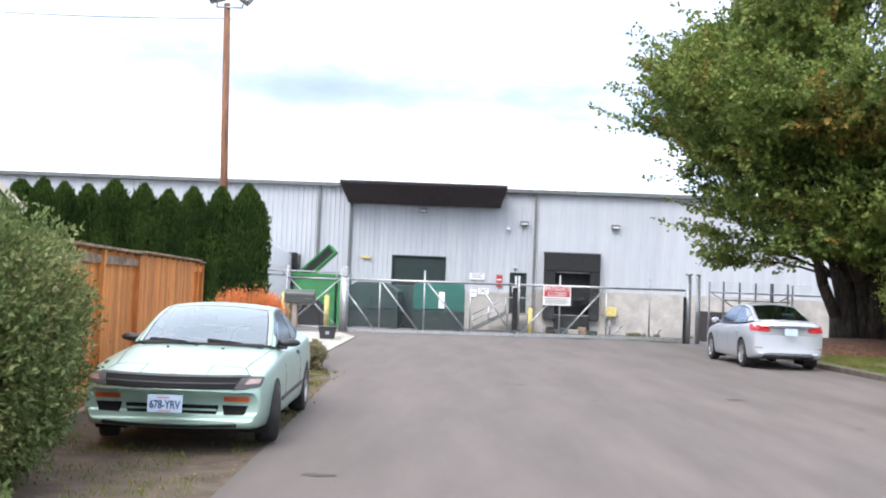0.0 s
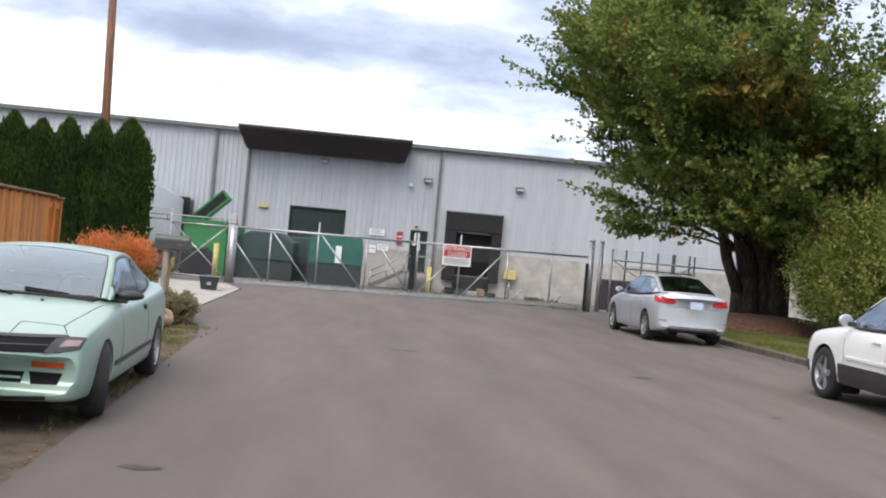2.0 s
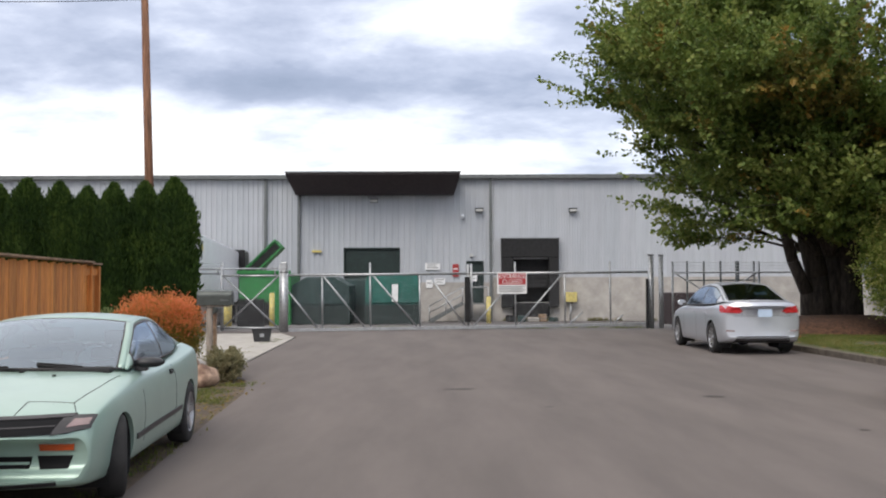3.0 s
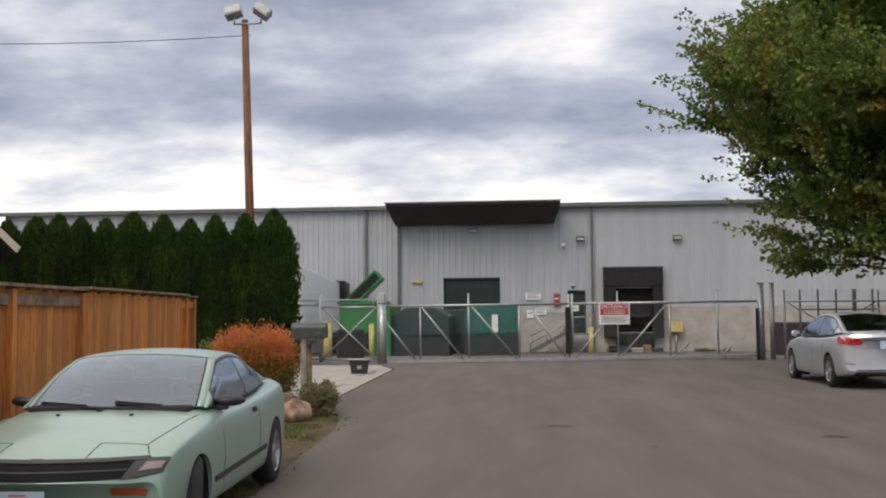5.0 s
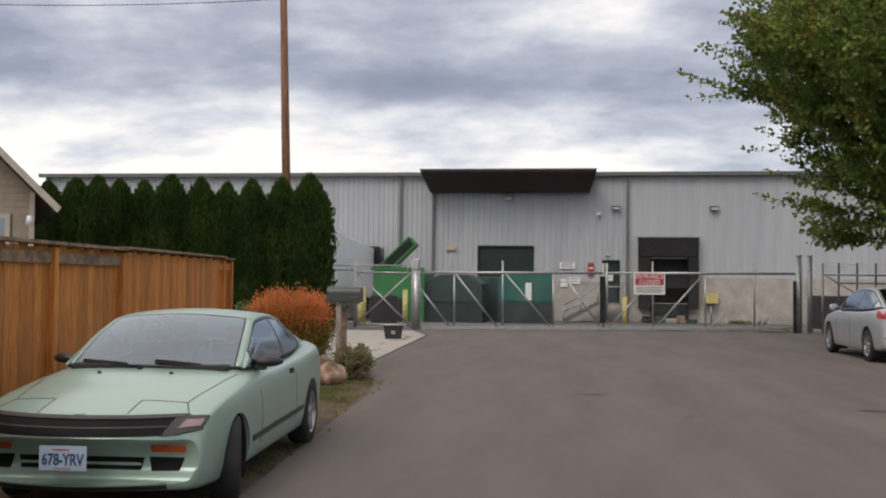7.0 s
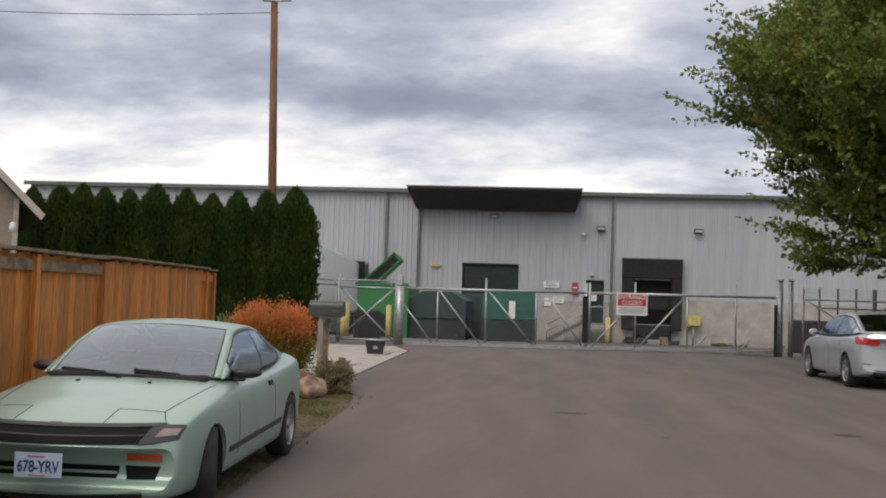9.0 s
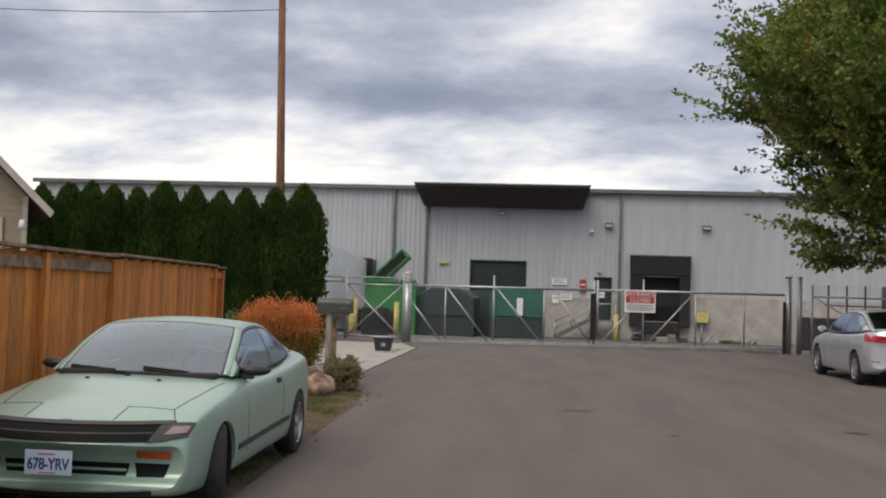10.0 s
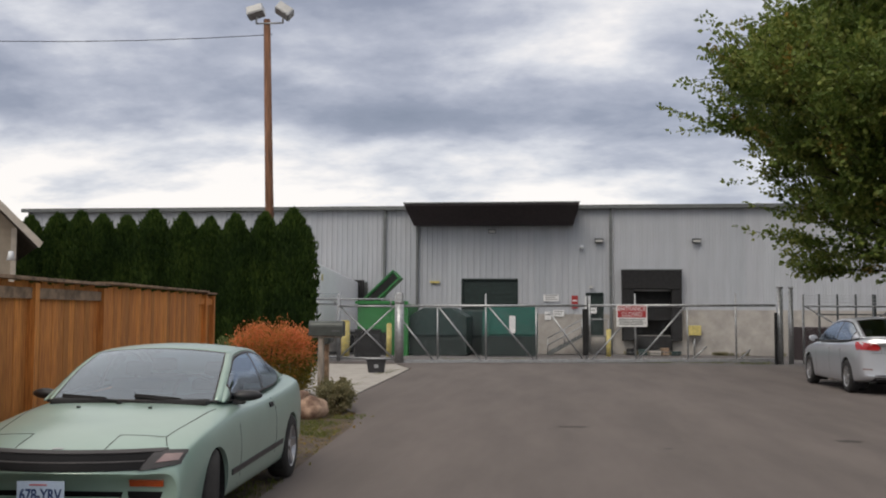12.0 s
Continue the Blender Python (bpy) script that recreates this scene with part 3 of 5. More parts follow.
def dumpster(x, y, w, d, h, top, material, label, name="compactor"):
    c = thing(name, pose(x, y, gz(y)), label, name)
    part("body", prism(bmesh.new(), [(-w / 2, 0.12), (w / 2, 0.12), (w / 2, h), (w / 2 - top, h + (0.45 if top else 0)), (-w / 2 + top, h + (0.45 if top else 0)), (-w / 2, h)], -d / 2, d / 2), material, c, bevel=0.03)
    for k in range(1 + int(w / 1.2)):
        u = -w / 2 + 0.25 + k * (w - 0.6) / max(1, int(w / 1.2))
        part("rib", B(u, u + 0.1, -d / 2 - 0.08, -d / 2, 0.15, h - 0.05), material, c)
    part("rail", B(-w / 2, w / 2, -d / 2 - 0.1, -d / 2, h * 0.55, h * 0.55 + 0.12), material, c)
    # added sheet, coloured near black for the shadow over the lower half
    part("lower_panel", B(-w / 2 - 0.02, w / 2 + 0.02, -d / 2 - 0.11, -d / 2 - 0.085, 0.1, h * 0.5), "tealshade", c, "dark green lower side, shadow put into its colour")
    for u in (-w / 2 + 0.3, w / 2 - 0.4):
        part("skid", B(u, u + 0.12, -d / 2, d / 2, 0, 0.12), "black", c)
    return c


dumpster(-5.45, 50.5, 2.9, 3.4, 2.0, 0.75, "tealdk", "dark teal compactor container with sloping shoulders")
d = dumpster(-1.85, 50.0, 2.65, 3.2, 2.1, 0.1, "teal", "teal steel compactor container with a white panel")
part("white_panel", B(0.0, 0.3, -1.74, -1.71, 1.2, 2.05), "signwhite", d)
dumpster(-3.6, 53.5, 2.2, 2.5, 2.0, 0.1, "tealdk", "dark teal container beside the roll-up door")


def bollard(x, y, h=1.2, r=0.11):
    b = thing("bollard", pose(x, y, gz(y)), "yellow painted steel bollard with scuffs", "bollard", "bollards")
    part("post", T(((0, 0, -0.1), (0, 0, h)), r=r, n=14), "yellow", b)
    part("cap", T(((0, 0, h), (0, 0, h + 0.05)), r=r * 0.8, n=14), "yellow", b)


bollard(-8.2, 40.0, 1.42, 0.18)
bollard(-6.55, 41.0, 1.35, 0.11)
bollard(3.45, 58.5, 1.55, 0.14)
p = thing("rubber_mat_stack", pose(-6.87, 38.0, gz(38)), "black rubber panels leaning in the yard", "rubber panel")
part("panel", B(-0.52, 0.52, -0.1, 0.05, 0, 1.08), "black", p, bevel=0.02)
p = thing("dark_bin", pose(11.9, 45.0, gz(45)), "dark brown steel container behind the fence", "container")
part("body", B(-1.0, 1.3, -1, 1, 0, 1.45), "canopy", p, bevel=0.03)
p = thing("yellow_box", pose(8.75, 61.6, 0.2), "yellow metal control box beside the dock", "control box")
part("box", B(-0.38, 0.38, -0.25, 0.2, 0, 0.6), "yellow", p, bevel=0.02)
part("stand", T(((0, 0, -1.2), (0, 0, 0)), r=0.05), "steel", p)

# stairs with rails to the entry door
st = thing("entry_stairs", pose(0.9, 60.6, -1.0), "gray steel stairs with pipe rails up to the door", "stairs")
for k in range(7):
    part("step", B(-1.0 + k * 0.29, -0.66 + k * 0.29, -0.6, 0.6, 0.08 + k * 0.165, 0.12 + k * 0.165), "trimgray", st)
part("landing", B(1.03, 2.6, -0.6, 0.9, 1.1, 1.15), "trimgray", st)
for s in (-0.6, 0.6):
    part("stringer", prism(bmesh.new(), [(-1.05, 0), (-0.8, 0), (1.05, 1.05), (1.05, 1.2), (0.95, 1.2), (-1.05, 0.15)], s - 0.02, s + 0.02), "trimgray", st)
part("handrail", T(((-1.0, -0.6, 0.1), (-1.0, -0.6, 1.0)), ((-1.0, -0.6, 1.0), (1.05, -0.6, 2.15)), ((1.05, -0.6, 2.15), (2.6, -0.6, 2.15)), ((1.05, -0.6, 1.15), (1.05, -0.6, 2.15)), ((2.6, -0.6, 1.15), (2.6, -0.6, 2.15)), ((-1.0, -0.6, 0.6), (1.05, -0.6, 1.7)), ((0, -0.6, 0.6), (0, -0.6, 1.55)), r=0.035, n=8), "steel", st)
for x in (1.2, 2.5):
    part("leg", B(x - 0.05, x + 0.05, -0.55, -0.45, 0, 1.1), "trimgray", st)


def wall_sign(x, z, w, h, material, label, bars=3, ink="trimgray"):
    s = thing("wall_sign", pose(x, W - 0.1, z), label, "sign", kind="")
    part("panel", B(-w / 2, w / 2, -0.03, 0.0, -h / 2, h / 2), material, s)
    for k in range(bars):
        u = h / 2 - (k + 0.7) * h / (bars + 0.6)
        part("bar", B(-w * 0.38, w * (0.38 - 0.1 * (k % 2)), -0.04, -0.03, u, u + h * 0.1), ink, s)


wall_sign(0.1, 2.45, 0.95, 0.42, "signwhite", "white notice sign with unreadable lines")
wall_sign(-0.1, 1.35, 0.42, 0.5, "signwhite", "small white square notice", 1)
wall_sign(0.55, 1.5, 0.7, 0.4, "signwhite", "white rectangular notice on the concrete wall", 2)
wall_sign(1.55, 2.2, 0.38, 0.8, "redpaint", "red fire equipment panel beside the door", 1, "signwhite")
wall_sign(2.65, 1.75, 0.5, 0.5, "signwhite", "small white square notice on the entry door", 2)

# entrance sign on the gate
sx = 0.610 * GW
sg = thing("entrance_sign", pose(GL.x, GL.y, 0, 0, 0, GA) @ pose(sx, -0.08, 1.43), "white and red sign reading ENTRANCE CLOSED wired to the gate", "sign")
part("panel", B(-0.465, 0.465, -0.01, 0.01, -0.33, 0.33), "signwhite", sg)
part("red_field", B(-0.43, 0.43, -0.016, -0.01, -0.05, 0.30), "signred", sg)
text_mesh("word", "ENTRANCE", 0.19, pose(0, -0.018, 0.21, 90), "signwhite", sg, width=0.82)
text_mesh("word", "CLOSED", 0.19, pose(0, -0.018, 0.04, 90), "signwhite", sg, width=0.62)
for k in range(4):
    part("bar", B(-0.40, 0.40 - 0.06 * (k % 2), -0.016, -0.01, -0.12 - k * 0.05, -0.10 - k * 0.05), "trimgray", sg)

# ---- light pole and wire ----
pp = thing("light_pole", pose(-8.80, 30.6, 0), "tall brown wooden pole with two floodlights", "light pole")
part("pole", tube(bmesh.new(), (0.23, 0, -0.3), (-0.11, 0, 11.0), 0.16, 0.11, n=16), "pole", pp)
part("crossarm", T(((-0.4, -0.1, 10.85), (0.45, -0.1, 10.85)), r=0.03), "steel", pp)
for x in (-0.43, 0.45):
    part("bracket", T(((x, -0.1, 10.83), (x, -0.1, 11.1)), r=0.03), "steel", pp)
for x, z, rz, ry in ((-0.45, 11.22, 0, -15), (0.5, 11.22, 0, 35)):
    bm = B(-0.28, 0.28, -0.2, 0.15, -0.17, 0.17)
    bm.transform(pose(x, -0.1, z, -25, ry, rz))
    fl = part("floodlight", bm, "steel", pp, bevel=0.04)
    bm = B(-0.22, 0.22, -0.22, -0.2, -0.13, 0.13)
    bm.transform(pose(x, -0.1, z, -25, ry, rz))
    part("lens", bm, "lampglass", fl)
wp = [Vector((-8.72 - 26 * k / 12, 30.6 - 3 * k / 12, 10.5 + 1.2 * k / 12 - 6.0 * (k / 12) * (1 - k / 12) * 0.5)) for k in range(13)]
bm = bmesh.new()
rings = [[bm.verts.new(p + Vector((0, 0.012 * math.cos(q * math.pi / 2), 0.012 * math.sin(q * math.pi / 2)))) for q in range(4)] for p in wp]
for a, b in zip(rings, rings[1:]):
    for q in range(4):
        bm.faces.new((a[q], a[(q + 1) % 4], b[(q + 1) % 4], b[q]))
tagged(part("overhead_wire", bm, "black"), "thin black overhead wire from the light pole", "cable")


# ---- cars ----
from mathutils.bvhtree import BVHTree


def glass_mat(name, tint, gloss=0.12):
    m = bpy.data.materials.new(name)
    m.use_nodes = True
    n, l = m.node_tree.nodes, m.node_tree.links
    n.remove(n["Principled BSDF"])
    tr, gl, mx, fr = n.new("ShaderNodeBsdfTransparent"), n.new("ShaderNodeBsdfGlossy"), n.new("ShaderNodeMixShader"), n.new("ShaderNodeFresnel")
    tr.inputs[0].default_value = (*tint, 1)
    gl.inputs["Roughness"].default_value = 0.13
    gl.inputs[0].default_value = (0.80, 0.90, 1.0, 1)
    fr.inputs[0].default_value = 1.6
    ad = n.new("ShaderNodeMath")
    ad.operation = "ADD"
    ad.inputs[1].default_value = gloss
    l.new(fr.outputs[0], ad.inputs[0])
    l.new(ad.outputs[0], mx.inputs[0])
    l.new(tr.outputs[0], mx.inputs[1])
    l.new(gl.outputs[0], mx.inputs[2])
    l.new(mx.outputs[0], n["Material Output"].inputs[0])
    return m


M["carglass"] = glass_mat("car_glass", (0.36, 0.43, 0.49), 0.19)


def curve1(xs, ys, x):
    """A smooth curve through points (xs rising), without overshoot where they are level."""
    k = int(np.clip(np.searchsorted(xs, x) - 1, 0, len(xs) - 2))

    def slope(i):
        if i == 0 or i == len(xs) - 1:
            return 0.0 if len(xs) < 3 else ((ys[1] - ys[0]) / (xs[1] - xs[0]) if i == 0 else (ys[-1] - ys[-2]) / (xs[-1] - xs[-2]))
        a, b = (ys[i] - ys[i - 1]) / (xs[i] - xs[i - 1]), (ys[i + 1] - ys[i]) / (xs[i + 1] - xs[i])
        return 0.0 if a * b <= 0 else 2 * a * b / (a + b)

    h = xs[k + 1] - xs[k]
    t = min(max((x - xs[k]) / h, 0), 1)
    return (2 * t**3 - 3 * t * t + 1) * ys[k] + (t**3 - 2 * t * t + t) * h * slope(k) + (3 * t * t - 2 * t**3) * ys[k + 1] + (t**3 - t * t) * h * slope(k + 1)


def lathe(bm, profile, n=28):
    """Turns (x, r) points round the x axis."""
    rings = [[bm.verts.new((x, r * math.cos(2 * math.pi * k / n), r * math.sin(2 * math.pi * k / n))) for k in range(n)] for x, r in profile]
    for a, b in zip(rings, rings[1:]):
        for k in range(n):
            f = bm.faces.new((a[k], b[k], b[(k + 1) % n], a[(k + 1) % n]))
            f.smooth = True
    bmesh.ops.recalc_face_normals(bm, faces=bm.faces)
    return bm


def build_wheel(car, x, y, r, spokes, side, width=0.2, steer=0.0):
    m = pose(x, y, r, 0, 0, steer)
    w = width / 2
    s = side
    bm = lathe(bmesh.new(), [(-w, r * 0.66), (-w * 1.02, r * 0.8), (-w * 0.92, r * 0.95), (-w * 0.7, r), (w * 0.7, r), (w * 0.92, r * 0.95), (w * 1.02, r * 0.8), (w, r * 0.66), (-w, r * 0.66)])
    bm.transform(m)
    wh_ = part("wheel", bm, "tyre", car, "black rubber tyre on a silver alloy rim")
    bm = lathe(bmesh.new(), [(w * s * 0.98, r * 0.68), (w * s * 0.9, r * 0.63), (w * s * 0.2, r * 0.6), (-w * s * 0.9, r * 0.64)])
    bm.transform(m)
    part("rim", bm, "alloy", wh_, "silver alloy rim")
    bm = bmesh.new()
    tube(bm, (w * s * 0.05, 0, 0), (w * s * 0.15, 0, 0), r * 0.6, n=24)
    bm.transform(m)
    part("brake_disc", bm, "cargray", wh_)
    for k in range(spokes):
        a = 360 * k / spokes + 12
        bm = bmesh.new()
        v = []
        for xx, rr, hw in ((w * s * 0.75, 0.04, r * 0.13), (w * s * 0.88, r * 0.64, r * 0.10)):
            for dx in (0, -0.035 * s):
                for q in (-1, 1):
                    v.append(bm.verts.new((xx + dx, q * hw, rr)))
        for f in ((0, 1, 5, 4), (2, 6, 7, 3), (0, 4, 6, 2), (1, 3, 7, 5), (4, 5, 7, 6)):
            bm.faces.new([v[i] for i in f])
        bmesh.ops.recalc_face_normals(bm, faces=bm.faces)
        bm.transform(m @ pose(0, 0, 0, a, 0, 0))
        part("spoke", bm, "alloy", wh_)
    bm = bmesh.new()
    tube(bm, (w * s * 0.7, 0, 0), (w * s * 0.86, 0, 0), r * 0.16, n=14)
    bm.transform(m)
    part("hub_cap", bm, "alloy", wh_)


class Car:
    """A car with its front towards +y; the origin lies on the ground midway between the axles."""

    def __init__(self, name, m, label, st, belt, roof, wb, r, paint, spokes, bows, clad=None, arch=0.05, track=None, crown=0.035, steer=0.0):
        self.car = thing(name, m, label, "car")
        self.st, self.wb, self.r, self.paint = st, wb, r, paint
        self.belt, self.roof, self.bows, self.crown = belt, roof, bows, crown
        ys = [s[0] for s in st]
        cols = list(zip(*st))

        def section(y, t):
            w, zt, zs, zb, bow, flat = [curve1(ys, c, y) for c in cols[1:]]
            P = [(0, zt), (0.45 * w, zt - 0.006), (0.74 * w, zt - 0.02), (0.90 * w, zs + (zt - zs) * 0.5), (0.965 * w, zs), (w, zs - (zs - zb) * 0.28), (0.997 * w, zs - (zs - zb) * 0.62), (0.972 * w, zb + 0.07), (0.90 * w, zb), (0.6 * w, zb), (0, zb)]
            k = min(int(t), len(P) - 2)
            u = t - k
            q = [P[max(0, k - 1)], P[k], P[k + 1], P[min(len(P) - 1, k + 2)]]
            x, z = [0.5 * (2 * q[1][i] + (q[2][i] - q[0][i]) * u + (2 * q[0][i] - 5 * q[1][i] + 4 * q[2][i] - q[3][i]) * u * u + (3 * q[1][i] - q[0][i] - 3 * q[2][i] + q[3][i]) * u**3) for i in (0, 1)]
            x = max(x, 0.0)
            return x, y - bow * (x / w) ** 2, z

        self.section = section
        Y = []
        for a, b in zip(ys, ys[1:]):
            n = max(2, int((b - a) / 0.05))
            Y += [a + (b - a) * k / n for k in range(n)]
        Y.append(ys[-1])
        tt = [k / 4 for k in range(0, 41)]
        bm = bmesh.new()
        rings = []
        for y in Y:
            half = [section(y, t) for t in tt]
            ring = [bm.verts.new(p) for p in half]
            ring += [bm.verts.new((-p[0], p[1], p[2])) for p in half[-2:0:-1]]
            rings.append(ring)
        n = len(rings[0])
        for a, b in zip(rings, rings[1:]):
            for k in range(n):
                bm.faces.new((a[k], a[(k + 1) % n], b[(k + 1) % n], b[k]))
        h = (n - 2) // 2 + 1
        for ring in (rings[0], rings[-1]):
            # the end is closed across, right to left
            for k in range(h - 1):
                a0, a1 = ring[k], ring[k + 1]
                b0, b1 = ring[(n - k) % n], ring[n - k - 1]
                q = []
                for vv in (a0, a1, b1, b0):
                    if vv not in q:
                        q.append(vv)
                if len(q) > 2:
                    bm.faces.new(q)
        bmesh.ops.recalc_face_normals(bm, faces=bm.faces)
        self.bvh = BVHTree.FromBMesh(bm)
        body = part("body", bm, paint, self.car, smooth=True)
        me = body.data
        for p in me.polygons:
            p.use_smooth = True
        # wheel arches are cut out of the body
        cut = bmesh.new()
        for y in (-wb / 2, wb / 2):
            for s in (-1, 1):
                tube(cut, (s * 0.52, y, r), (s * 1.3, y, r), r + arch, n=40)
        cm = bpy.data.meshes.new("cut")
        cut.to_mesh(cm)
        cut.free()
        co = bpy.data.objects.new("cut", cm)
        scene.collection.objects.link(co)
        body.parent = None
        bo = body.modifiers.new("arches", "BOOLEAN")
        bo.operation, bo.object, bo.solver = "DIFFERENCE", co, "EXACT"
        bpy.context.view_layer.update()
        nm = bpy.data.meshes.new_from_object(body.evaluated_get(bpy.context.evaluated_depsgraph_get()))
        body.modifiers.clear()
        body.data = nm
        body.parent = self.car
        bpy.data.objects.remove(co)
        nm.set_sharp_from_angle(angle=radians(38))
        for y in (-wb / 2, wb / 2):
            for s in (-1, 1):
                wmax = self.section(y, 5)[0]
                bm = bmesh.new()
                R = r + arch - 0.004
                a = [[bm.verts.new((s * x, y + R * math.cos(k * math.pi / 20), r + R * math.sin(k * math.pi / 20))) for k in range(-4, 25)] for x in (0.53, wmax - 0.03)]
                for k in range(28):
                    bm.faces.new((a[0][k], a[0][k + 1], a[1][k + 1], a[1][k]))
                bm.faces.new(a[0])
                part("wheel_well", bm, "black", self.car)
                tr = track or wmax - 0.11
                build_wheel(self.car, s * tr, y, r, spokes, s, steer=steer if y > 0 else 0.0)
        self.greenhouse()

    def rc(self, u):
        n = len(self.roof) - 1
        return Vector([curve1(range(n + 1), [p[i] for p in self.roof], u) for i in range(3)])

    def bc(self, u):
        n = len(self.belt) - 1
        return Vector([curve1(range(n + 1), [p[i] for p in self.belt], u) for i in range(3)])

    def cap(self, u, s):
        """The roof and the front and rear glass: u along, s from -1 to 1 across."""
        p = self.rc(u)
        n = len(self.roof) - 1
        bow = curve1(range(n + 1), self.bows, u)
        cr = self.crown * min(1, 2.5 * u, 2.5 * (n - u)) + 0.012
        return Vector((p.x * s, p.y + bow * (1 - s * s), p.z + cr * (1 - s * s)))

    def flank(self, side):
        def f(u, v):
            p = self.bc(u).lerp(self.rc(u), v)
            b = 0.025 * math.sin(math.pi * v)
            return Vector((side * (p.x + b), p.y, p.z))
        return f

    def sheet(self, name, S, u0, u1, v0, v1, material, nu=12, nv=8, label="", parent=None, off=0.0, solid=0.012):
        bm = bmesh.new()
        g = [[bm.verts.new(S(u0 + (u1 - u0) * i / nu, v0 + (v1 - v0) * j / nv)) for j in range(nv + 1)] for i in range(nu + 1)]
        for i in range(nu):
            for j in range(nv):
                bm.faces.new((g[i][j], g[i + 1][j], g[i + 1][j + 1], g[i][j + 1]))
        bmesh.ops.recalc_face_normals(bm, faces=bm.faces)
        c = sum((f.normal.dot(f.calc_center_median() - Vector((0, 0, 0.75))) for f in bm.faces))
        if c < 0:
            bmesh.ops.reverse_faces(bm, faces=bm.faces)
        ob = part(name, bm, material, parent or self.car, label, smooth=True)
        if solid and material != "carglass":
            so = ob.modifiers.new("solid", "SOLIDIFY")
            so.thickness, so.offset = solid, -1
        return ob

    def greenhouse(self):
        n = len(self.roof) - 1
        a, b = 2.0, n - 2.0
        e = 0.025
        self.sheet("windshield", self.cap, e, a - self.header, -0.905, 0.905, "carglass", 10, 16, "slightly dusty windshield glass")
        self.sheet("windshield_frame", self.cap, 0.0, e, -0.97, 0.97, "cargray", 2, 16)
        self.sheet("windshield_frame", self.cap, a - self.header, a - self.header + 0.09, -0.905, 0.905, "cargray", 2, 16)
        for s in (-1, 1):
            self.sheet("windshield_frame", self.cap, e, a - self.header + 0.09, s * 0.905, s * 0.925, "cargray", 10, 1)
            self.sheet("pillar", self.cap, e, a - self.header + 0.09, s * 0.925, s, self.paint, 12, 2)
            self.sheet("pillar", self.cap, b + 0.02, n, s * 0.90, s, self.paint, 12, 2)
        self.sheet("roof", self.cap, a - self.header + 0.09, b + 0.02, -1, 1, self.paint, 16, 20)
        self.sheet("rear_window", self.cap, b + 0.14, n - 0.1, -0.88, 0.88, "carglass", 10, 12, "tinted rear window glass")
        self.sheet("rear_window_frame", self.cap, b + 0.02, b + 0.14, -0.90, 0.90, "cargray", 2, 12)
        self.sheet("rear_window_frame", self.cap, n - 0.1, n, -0.90, 0.90, self.paint, 2, 12)
        for s in (-1, 1):
            self.sheet("rear_window_frame", self.cap, b + 0.14, n - 0.1, s * 0.88, s * 0.90, "cargray", 8, 1)
            F = self.flank(s)
            u0, u1, m = 0.45, n - self.tail, self.mid
            self.sheet("side_panel", F, 0, u0, 0, 1, self.paint, 6, 4)
            self.sheet("side_panel", F, u1, n, 0, 1, self.paint, 6, 4)
            self.sheet("side_panel", F, u0, u1, 0.93, 1.0, self.paint, 20, 1)
            for v in ((0.0, 0.05), (0.88, 0.93)):
                self.sheet("window_trim", F, u0, u1, v[0], v[1], "cargray", 20, 1)
            for q in (u0, m - 0.06, u1 - 0.09):
                self.sheet("window_trim", F, q, q + 0.09, 0.05, 0.88, "cargray", 2, 6)
            self.sheet("side_window", F, u0 + 0.09, m - 0.06, 0.05, 0.88, "carglass", 10, 6)
            self.sheet("side_window", F, m + 0.03, u1 - 0.09, 0.05, 0.88, "carglass", 10, 6)
        zb = min(p[2] for p in self.belt)
        ya, yb = self.belt[0][1], self.belt[-1][1]
        part("dashboard", B(-0.62, 0.62, ya - 0.35, ya + 0.15, zb - 0.1, zb + 0.035), "black", self.car, bevel=0.03)
        part("cabin_floor", B(-0.66, 0.66, yb - 0.05, ya - 0.35, zb - 0.1, zb + 0.012), "black", self.car)
        for x in (-0.36, 0.36):
            for y in (-0.35, -1.05):
                sb = part("seat", B(x - 0.23, x + 0.23, y - 0.1, y + 0.02, zb, zb + 0.12), "seat", self.car, bevel=0.04)
                part("headrest", B(x - 0.12, x + 0.12, y - 0.1, y, zb + 0.14, zb + 0.27), "seat", sb, bevel=0.04)
        bm = bmesh.new()
        for k in range(20):
            p = [Vector((-0.36 + 0.18 * math.cos(q), ya - 0.42 + 0.05 * math.sin(q), zb + 0.02 + 0.17 * math.sin(q))) for q in (2 * math.pi * k / 20, 2 * math.pi * (k + 1) / 20)]
            tube(bm, p[0], p[1], 0.014, n=6, caps=False)
        part("steering_wheel", bm, "black", self.car)

    mid = 3.1
    header = 0.12
    tail = 0.85

    def decal(self, name, axis, quad, material, off=0.006, depth=0.03, nu=10, nv=4, label="", parent=None, smooth=True):
        """A piece that follows the body: quad of four (a, b) corners seen along an axis: front (x, z), rear (x, z), right, left (y, z), top (x, y)."""
        A, Bq, C, D = [Vector(q) for q in quad]
        out = {"front": (0, 1, 0), "rear": (0, -1, 0), "right": (1, 0, 0), "left": (-1, 0, 0), "top": (0, 0, 1)}[axis]
        out = Vector(out)
        bm = bmesh.new()
        g = []
